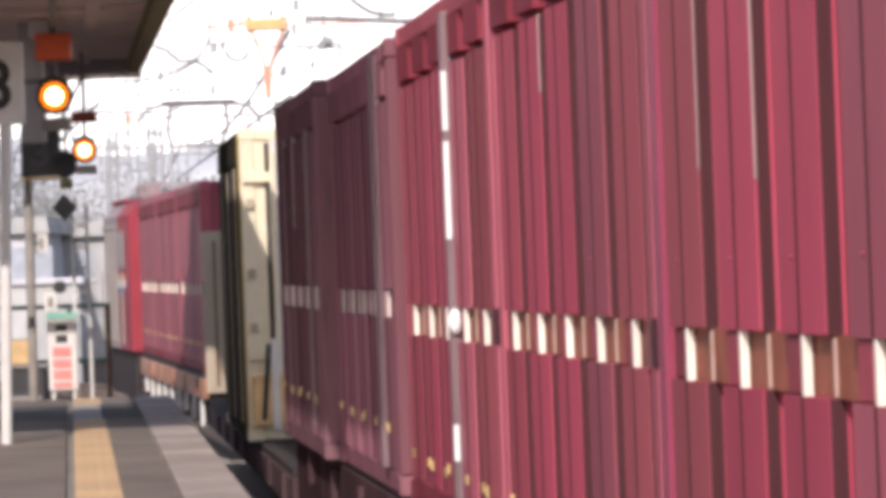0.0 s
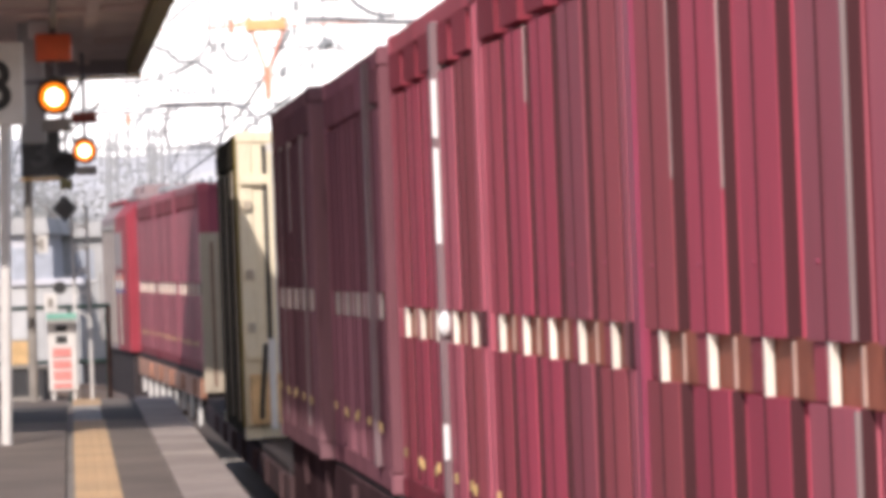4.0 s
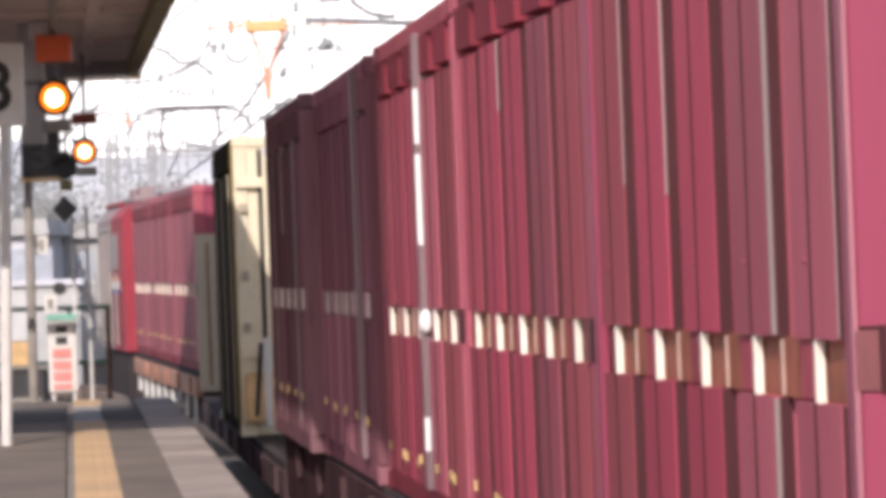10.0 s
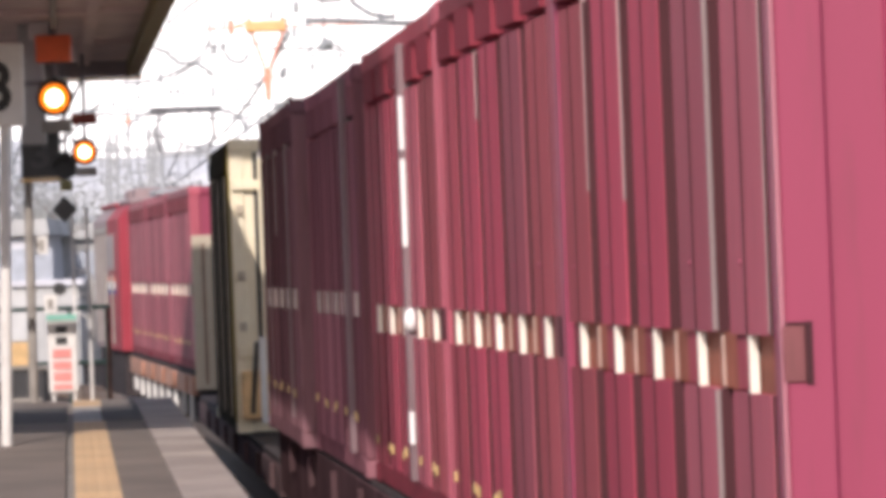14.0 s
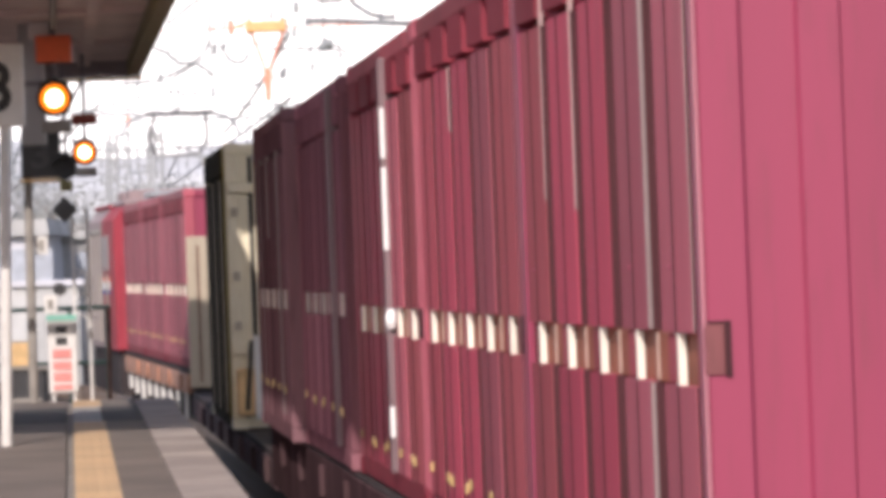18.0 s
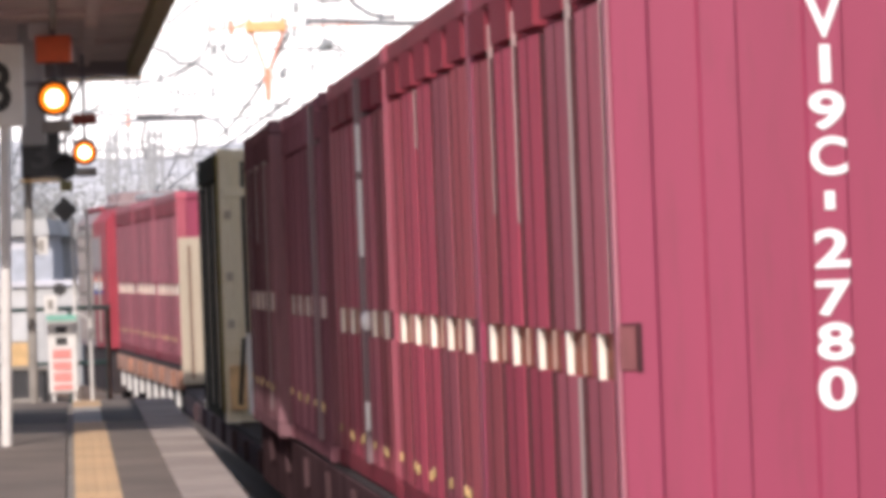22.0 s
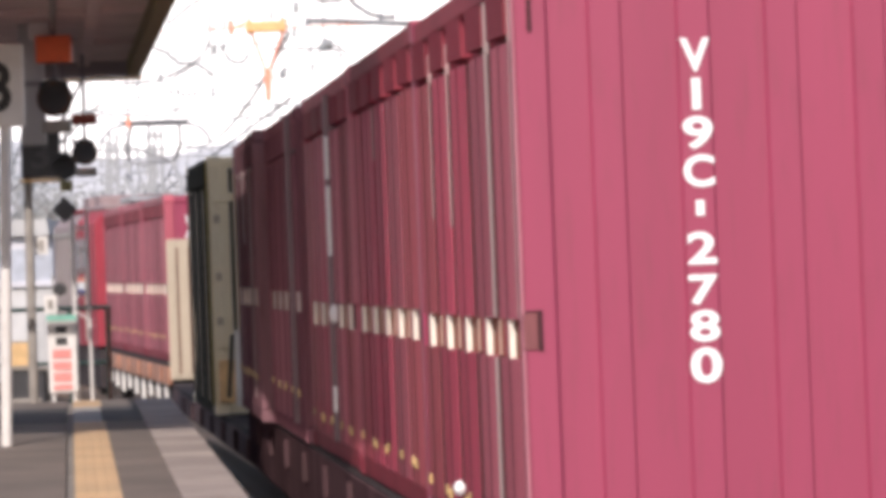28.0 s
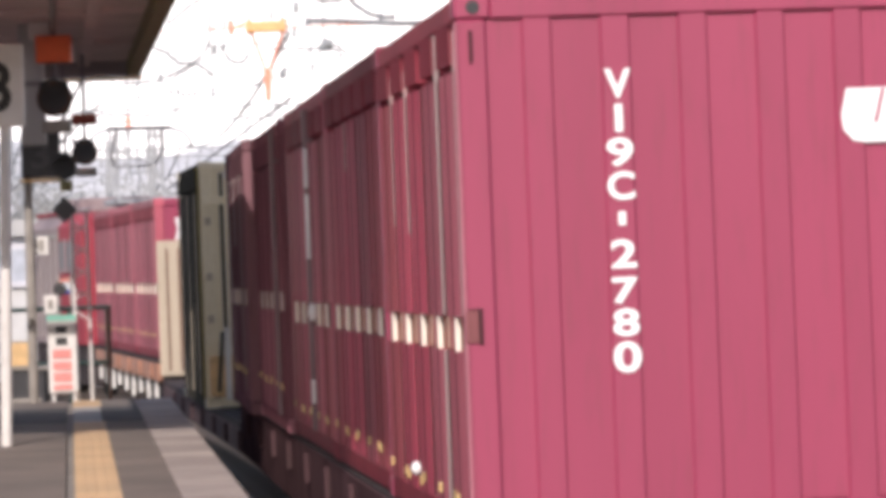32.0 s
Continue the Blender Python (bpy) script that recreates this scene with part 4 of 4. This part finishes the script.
def leaf_clump(verts, faces, o, r, rnd):
    """A small uneven eight-sided clump."""
    n = len(verts)
    for d in ((1, 0, 0), (-1, 0, 0), (0, 1, 0), (0, -1, 0), (0, 0, 0.7), (0, 0, -0.7)):
        verts.append(tuple(o[a] + d[a] * r * rnd.uniform(0.6, 1.5) + rnd.uniform(-0.3, 0.3) * r for a in range(3)))
    for a, c in ((0, 2), (2, 1), (1, 3), (3, 0)):
        faces.append((n + a, n + c, n + 4))
        faces.append((n + c, n + a, n + 5))


def tree(x, y, h, seed):
    """A bare-looking hazy tree: tapered trunk, limbs and many small leaf clumps."""
    rnd = random.Random(seed)
    t = thing("tree", "grey-green hazy tree beyond the tracks", "tree", pose(x, y, -0.7), "trees beyond the tracks")
    part("trunk", rod((0, 0, 0), (0.1, 0, h * 0.75), 0.14, seg=8, r2=0.04), TRUNK, t)
    limbs, verts, faces = bmesh.new(), [], []
    for i in range(9):
        a, z = rnd.uniform(0, 6.28), h * rnd.uniform(0.35, 0.7)
        e = Vector((math.cos(a) * h * 0.22, math.sin(a) * h * 0.2, z + h * rnd.uniform(0.08, 0.25)))
        rod((0.05, 0, z), e, 0.05, limbs, 5, 0.015)
        for k in range(170):
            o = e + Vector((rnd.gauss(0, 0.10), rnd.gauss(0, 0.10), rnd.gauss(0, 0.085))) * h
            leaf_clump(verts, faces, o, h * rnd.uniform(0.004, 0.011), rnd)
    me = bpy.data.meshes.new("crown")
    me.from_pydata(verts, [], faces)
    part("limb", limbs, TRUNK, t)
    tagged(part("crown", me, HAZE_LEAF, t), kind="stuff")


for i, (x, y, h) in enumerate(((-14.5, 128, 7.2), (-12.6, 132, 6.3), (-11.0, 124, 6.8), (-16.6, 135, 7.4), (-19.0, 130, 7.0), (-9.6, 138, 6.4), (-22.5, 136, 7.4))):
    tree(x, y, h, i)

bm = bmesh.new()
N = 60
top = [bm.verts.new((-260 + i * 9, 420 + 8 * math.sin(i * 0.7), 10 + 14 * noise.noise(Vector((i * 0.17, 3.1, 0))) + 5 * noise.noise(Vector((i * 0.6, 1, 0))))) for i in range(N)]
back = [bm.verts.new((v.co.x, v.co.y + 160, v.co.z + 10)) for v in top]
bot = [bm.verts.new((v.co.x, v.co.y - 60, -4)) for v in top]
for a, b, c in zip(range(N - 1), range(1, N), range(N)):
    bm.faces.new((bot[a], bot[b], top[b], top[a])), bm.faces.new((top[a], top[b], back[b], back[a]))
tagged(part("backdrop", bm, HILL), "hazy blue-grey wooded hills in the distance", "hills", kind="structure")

bm = bmesh.new()
ring = []
for i in range(33):
    a = radians(-60 + 120 * i / 32)
    ring.append([bm.verts.new((2200 * math.sin(a), 2200 * math.cos(a), z)) for z in (-40, 520)])
for p, q in zip(ring, ring[1:]):
    bm.faces.new((p[0], q[0], q[1], p[1]))
tagged(part("backdrop_sky", bm, SKY_WHITE), "bright white hazy sky above the horizon", "sky", kind="structure")


# ---- overhead line ----
def gantry(y, x0, x1, z, mats):
    g = thing("overhead_gantry", "steel lattice gantry carrying the overhead line", "gantry", group="gantries over the tracks")
    for x in (x0, x1):
        part("mast", box(x - 0.12, x + 0.12, y - 0.12, y + 0.12, -0.62, z + 0.5, 0.02), MAST, g)
    for dz in (0, 0.42):
        part("chord", box(x0, x1, y - 0.04, y + 0.04, z + dz - 0.04, z + dz + 0.04), mats, g)
    k = int((x1 - x0) / 0.45)
    bm = bmesh.new()
    for i in range(k):
        a, b = x0 + (x1 - x0) * i / k, x0 + (x1 - x0) * (i + 1) / k
        rod((a, y, z + (0.42 if i % 2 else 0)), (b, y, z + (0 if i % 2 else 0.42)), 0.02, bm, 6)
    part("lattice", bm, mats, g)
    return g


def insulated_arm(g, x, y, z, zc):
    part("dropper_post", rod((x, y, z), (x, y, zc - 0.2), 0.035), MAST, g)
    a = part("arm", rod((x, y, zc), (x + 0.9, y, zc + 0.1), 0.025), MAST, g)
    bm = bmesh.new()
    for i in range(5):
        rod((x + 0.1 + i * 0.06, y, zc), (x + 0.13 + i * 0.06, y, zc), 0.07, bm, 10, 0.04)
    part("insulator", bm, INSULATOR, a)


def tube(pts, r, seg=5, bm=None):
    """One continuous tube along a line of points."""
    bm = bm or bmesh.new()
    rings = []
    for i, q in enumerate(pts):
        d = (Vector(pts[min(i + 1, len(pts) - 1)]) - Vector(pts[max(i - 1, 0)])).normalized()
        m = d.to_track_quat("Z", "Y").to_matrix()
        rings.append([bm.verts.new(Vector(q) + m @ Vector((r * math.cos(k * 2 * math.pi / seg), r * math.sin(k * 2 * math.pi / seg), 0))) for k in range(seg)])
    for a, b in zip(rings, rings[1:]):
        for k in range(seg):
            bm.faces.new((a[k], a[(k + 1) % seg], b[(k + 1) % seg], b[k]))
    return bm


def wire(name, pts, r, label):
    return tagged(part(name, tube(pts, r), WIRE), label, "overhead wire", "overhead wires")


span = gantry(60, -14, 9, 7.35, MAST)
for y, x0, x1, z in ((118, -22, 5, 7.4), (165, -30, 4, 7.6)):
    g = gantry(y, x0, x1, z, MAST)
    for i in range(4):
        insulated_arm(g, x0 + 3 + i * 4.1, y, z, 5.6)


def over(px, pz):
    """A point on the gantry's plane from its distance along and below the beam."""
    return (px, 60.0, pz)


def hung(name, label, material, pts, r, category="line fitting", drop=None):
    ob = tagged(part(name, tube([over(*q) for q in pts], r * 1.7, 8), material), label, category, "fittings of the overhead line")
    for i in drop or ():
        part("hanger", rod(over(*pts[i]), over(pts[i][0], 7.36), 0.009, seg=6), WIRE, ob)
    return ob


bar = thing("tension_beam", "faded orange tension beam hung under the gantry", "beam")
part("beam", box(-3.36, -2.64, 59.9, 60.1, 6.42, 6.62, 0.02), MAST_ORANGE, bar)
for x in (-3.62, -3.3, -2.68):
    part("bracket", box(x - 0.05, x + 0.05, 59.93, 60.07, 6.40, 6.66, 0.015), PINK_ORANGE, bar)
part("stay", rod((-3.62, 60, 6.5), (-3.36, 60, 6.6), 0.025, seg=6), MAST_ORANGE, bar)
for x in (-3.72, -3.28, -2.7):
    part("hanger", rod((x, 60, 6.55), (x, 60, 7.36), 0.014, seg=6), WIRE, bar)
yoke = thing("yoke", "faded vermilion tension yoke under the beam", "yoke")
part("rod_a", rod((-3.25, 60, 6.41), (-3.03, 60, 5.74), 0.03, seg=6), PINK_ORANGE, yoke)
part("rod_b", rod((-2.70, 60, 6.41), (-2.97, 60, 5.74), 0.03, seg=6), PINK_ORANGE, yoke)
part("block", upright([(-3.08, 5.78), (-2.92, 5.78), (-2.95, 5.2), (-3.04, 5.2)], 59.95, 60.05), PINK_ORANGE, yoke)
hung("cross_wire", "thin faded red cross-span wire", PINK_ORANGE, [(-9.0, 6.62), (-4.85, 6.50), (-3.4, 6.52), (-2.1, 6.50), (6.0, 6.50)], 0.010, "overhead wire", (1, 3))
hung("cross_wire", "thick grey cross-span wire over the tracks", WIRE, [(-2.30, 6.60), (-1.7, 6.58), (-0.72, 6.50), (3.0, 6.46)], 0.030, "overhead wire", (0, 2))
hung("cross_wire", "thin grey cross-span wire over the tracks", WIRE, [(-3.02, 6.13), (-2.0, 6.10), (-1.7, 6.05)], 0.014, "overhead wire", (0, 1))
hung("insulator_string", "sagging grey insulator string", INSULATOR, [(-4.98, 6.20), (-4.8, 6.14), (-4.55, 5.92), (-4.30, 5.93), (-4.12, 5.83), (-3.98, 5.70)], 0.02, drop=(0, 3))
hung("insulator_string", "sagging grey insulator string", INSULATOR, [(-3.74, 6.08), (-3.66, 5.95), (-3.54, 5.90), (-3.41, 5.92), (-3.32, 6.05)], 0.02, drop=(0, 4))
hung("insulator_string", "short grey insulator string", INSULATOR, [(-2.02, 6.08), (-1.94, 6.18), (-1.82, 6.16)], 0.06, drop=(1,))
hung("feeder_loop", "dark looping feeder cable", WIRE, [(-1.75, 7.3), (-1.4, 6.85), (-1.15, 6.68), (-0.9, 6.62), (-0.7, 6.62)], 0.025, drop=(4,))
hung("feeder_loop", "dark looping feeder cable", WIRE, [(-1.98, 6.17), (-1.75, 6.14), (-1.6, 6.02), (-1.52, 5.86)], 0.014, drop=(0,))
hung("feeder_loop", "dark looping feeder cable", WIRE, [(-5.6, 5.6), (-5.0, 5.62), (-4.4, 5.86), (-4.1, 6.1), (-4.02, 6.3)], 0.014, drop=(4,))
hung("feeder_loop", "dark looping feeder cable", WIRE, [(-3.9, 5.36), (-3.5, 5.42), (-3.15, 5.52), (-3.0, 5.62)], 0.014, drop=(0,))
hung("feeder_loop", "dark looping feeder cable", WIRE, [(-2.8, 5.7), (-2.6, 5.78), (-2.4, 5.92), (-2.2, 6.1)], 0.012, drop=(3,))
for x, z0, z1 in ((-3.92, 6.06, 6.2), (-3.78, 6.10, 6.25), (-3.98, 5.3, 5.5), (-4.9, 5.6, 5.76), (-2.7, 5.62, 5.78), (-2.45, 6.75, 6.95), (-4.72, 5.38, 5.46), (-4.6, 5.38, 5.46), (-2.5, 6.3, 6.5), (-2.2, 5.7, 5.85), (-0.95, 6.5, 6.7)):
    ins = thing("insulator", "grey ribbed post insulator on a thin rod", "insulator", group="insulators of the overhead line")
    part("stem", rod((x, 60, z0), (x, 60, 7.36), 0.011, seg=6), WIRE, ins)
    for k in range(3):
        part("shed", rod((x, 60, z0 + (z1 - z0) * k / 3), (x, 60, z0 + (z1 - z0) * (k + 0.8) / 3), 0.055, seg=10, r2=0.035), INSULATOR, ins)

for pts, r, d in (([(-4.95, 5.52), (-4.5, 5.77), (-4.0, 6.06)], 0.010, (2,)), ([(-4.75, 6.62), (-4.3, 6.97), (-3.6, 7.34)], 0.014, (2,)),
                  ([(-2.48, 5.73), (-2.23, 5.94), (-2.0, 6.08)], 0.012, (2,)), ([(-6.15, 5.07), (-5.5, 5.05), (-4.9, 5.02), (-4.6, 5.1)], 0.012, (0, 3)),
                  ([(-2.1, 6.97), (-1.8, 6.93), (-1.4, 7.0), (-0.8, 6.96)], 0.020, (0, 2)), ([(-6.1, 5.35), (-5.6, 5.42), (-5.1, 5.68)], 0.009, (2,)),
                  ([(-4.3, 6.2), (-3.6, 6.21), (-2.6, 6.24)], 0.008, (0, 2)), ([(-4.2, 5.72), (-3.3, 5.60), (-2.4, 5.66)], 0.007, (0, 2))):
    hung("cross_wire", "thin grey cross-span wire over the tracks", WIRE, pts, r, "overhead wire", d)
for x, z0, z1 in ((-4.5, 5.33, 5.41), (-4.4, 5.33, 5.41), (-4.3, 5.34, 5.42), (-2.27, 6.5, 6.6), (-2.9, 6.65, 6.8), (-1.7, 5.9, 6.02), (-2.74, 5.58, 5.7), (-5.3, 5.3, 5.4), (-5.75, 5.2, 5.28)):
    ins = thing("insulator", "grey ribbed post insulator on a thin rod", "insulator", group="insulators of the overhead line")
    part("stem", rod((x, 60, z0), (x, 60, 7.36), 0.009, seg=6), WIRE, ins)
    for k in range(2):
        part("shed", rod((x, 60, z0 + (z1 - z0) * k / 2), (x, 60, z0 + (z1 - z0) * (k + 0.8) / 2), 0.05, seg=10, r2=0.035), INSULATOR, ins)
yk = thing("yoke", "small faded vermilion clamp hung on a rod", "yoke")
part("block", box(-5.54, -5.46, 59.97, 60.03, 4.82, 5.02, 0.01), PINK_ORANGE, yk)
part("hanger", rod((-5.5, 60, 5.02), (-5.5, 60, 7.36), 0.009, seg=6), WIRE, yk)


def far_mast(x, y, z, arm, rnd):
    g = thing("catenary_mast", "thin hazy grey catenary mast with bracket arms", "mast", group="catenary masts in the distance")
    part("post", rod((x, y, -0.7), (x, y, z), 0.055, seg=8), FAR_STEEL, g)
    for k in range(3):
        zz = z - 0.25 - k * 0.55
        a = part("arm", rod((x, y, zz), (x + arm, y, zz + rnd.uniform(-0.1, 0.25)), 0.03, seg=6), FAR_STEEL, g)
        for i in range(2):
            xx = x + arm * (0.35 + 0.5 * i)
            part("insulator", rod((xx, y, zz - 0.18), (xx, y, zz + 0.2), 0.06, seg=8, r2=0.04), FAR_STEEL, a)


far_rnd = random.Random(5)
for x, y, z, arm in ((-10.9, 112, 6.9, 0.7), (-10.3, 108, 6.5, -0.6), (-9.85, 115, 7.1, 0.5), (-9.3, 110, 6.3, -0.6), (-8.7, 106, 6.6, -0.5), (-12.4, 126, 7.0, 0.8), (-13.6, 121, 7.2, 0.6)):
    far_mast(x, y, z, arm, far_rnd)

for k, (xa, xb, ya) in enumerate(((-2.6, -14.5, 60), (-6.0, -22, 60), (-9.5, -28, 60))):
    top = [(xa + (xb - xa) * t, ya + 105 * t, 6.4 - 0.8 * (1 - (2 * ((t * 2) % 1) - 1) ** 2)) for t in [i / 24 for i in range(25)]]
    low = [(x, y, 5.25) for x, y, z in top]
    wire("messenger_wire", top, 0.034, "dark sagging messenger wire of the overhead line")
    wire("contact_wire", low, 0.03, "dark straight contact wire over the track")
    for i in range(1, 24, 2):
        wire("dropper_wire", [top[i], low[i]], 0.014, "thin dropper wire between overhead wires")


def motions():
    for ob, centre, half, local in MOVING:
        walk(ob, [(t, pose(0, 0, dz if centre < 20 else 0) @ vehicle_pose(s + centre, half) @ local) for t, s, dz in JOURNEY])
    # each glowing disc turns over in place of its lamp going out
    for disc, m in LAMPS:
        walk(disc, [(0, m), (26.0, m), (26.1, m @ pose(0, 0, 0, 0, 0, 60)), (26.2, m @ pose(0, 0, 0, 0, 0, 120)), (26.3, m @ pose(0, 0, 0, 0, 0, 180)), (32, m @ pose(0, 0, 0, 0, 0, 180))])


motions()
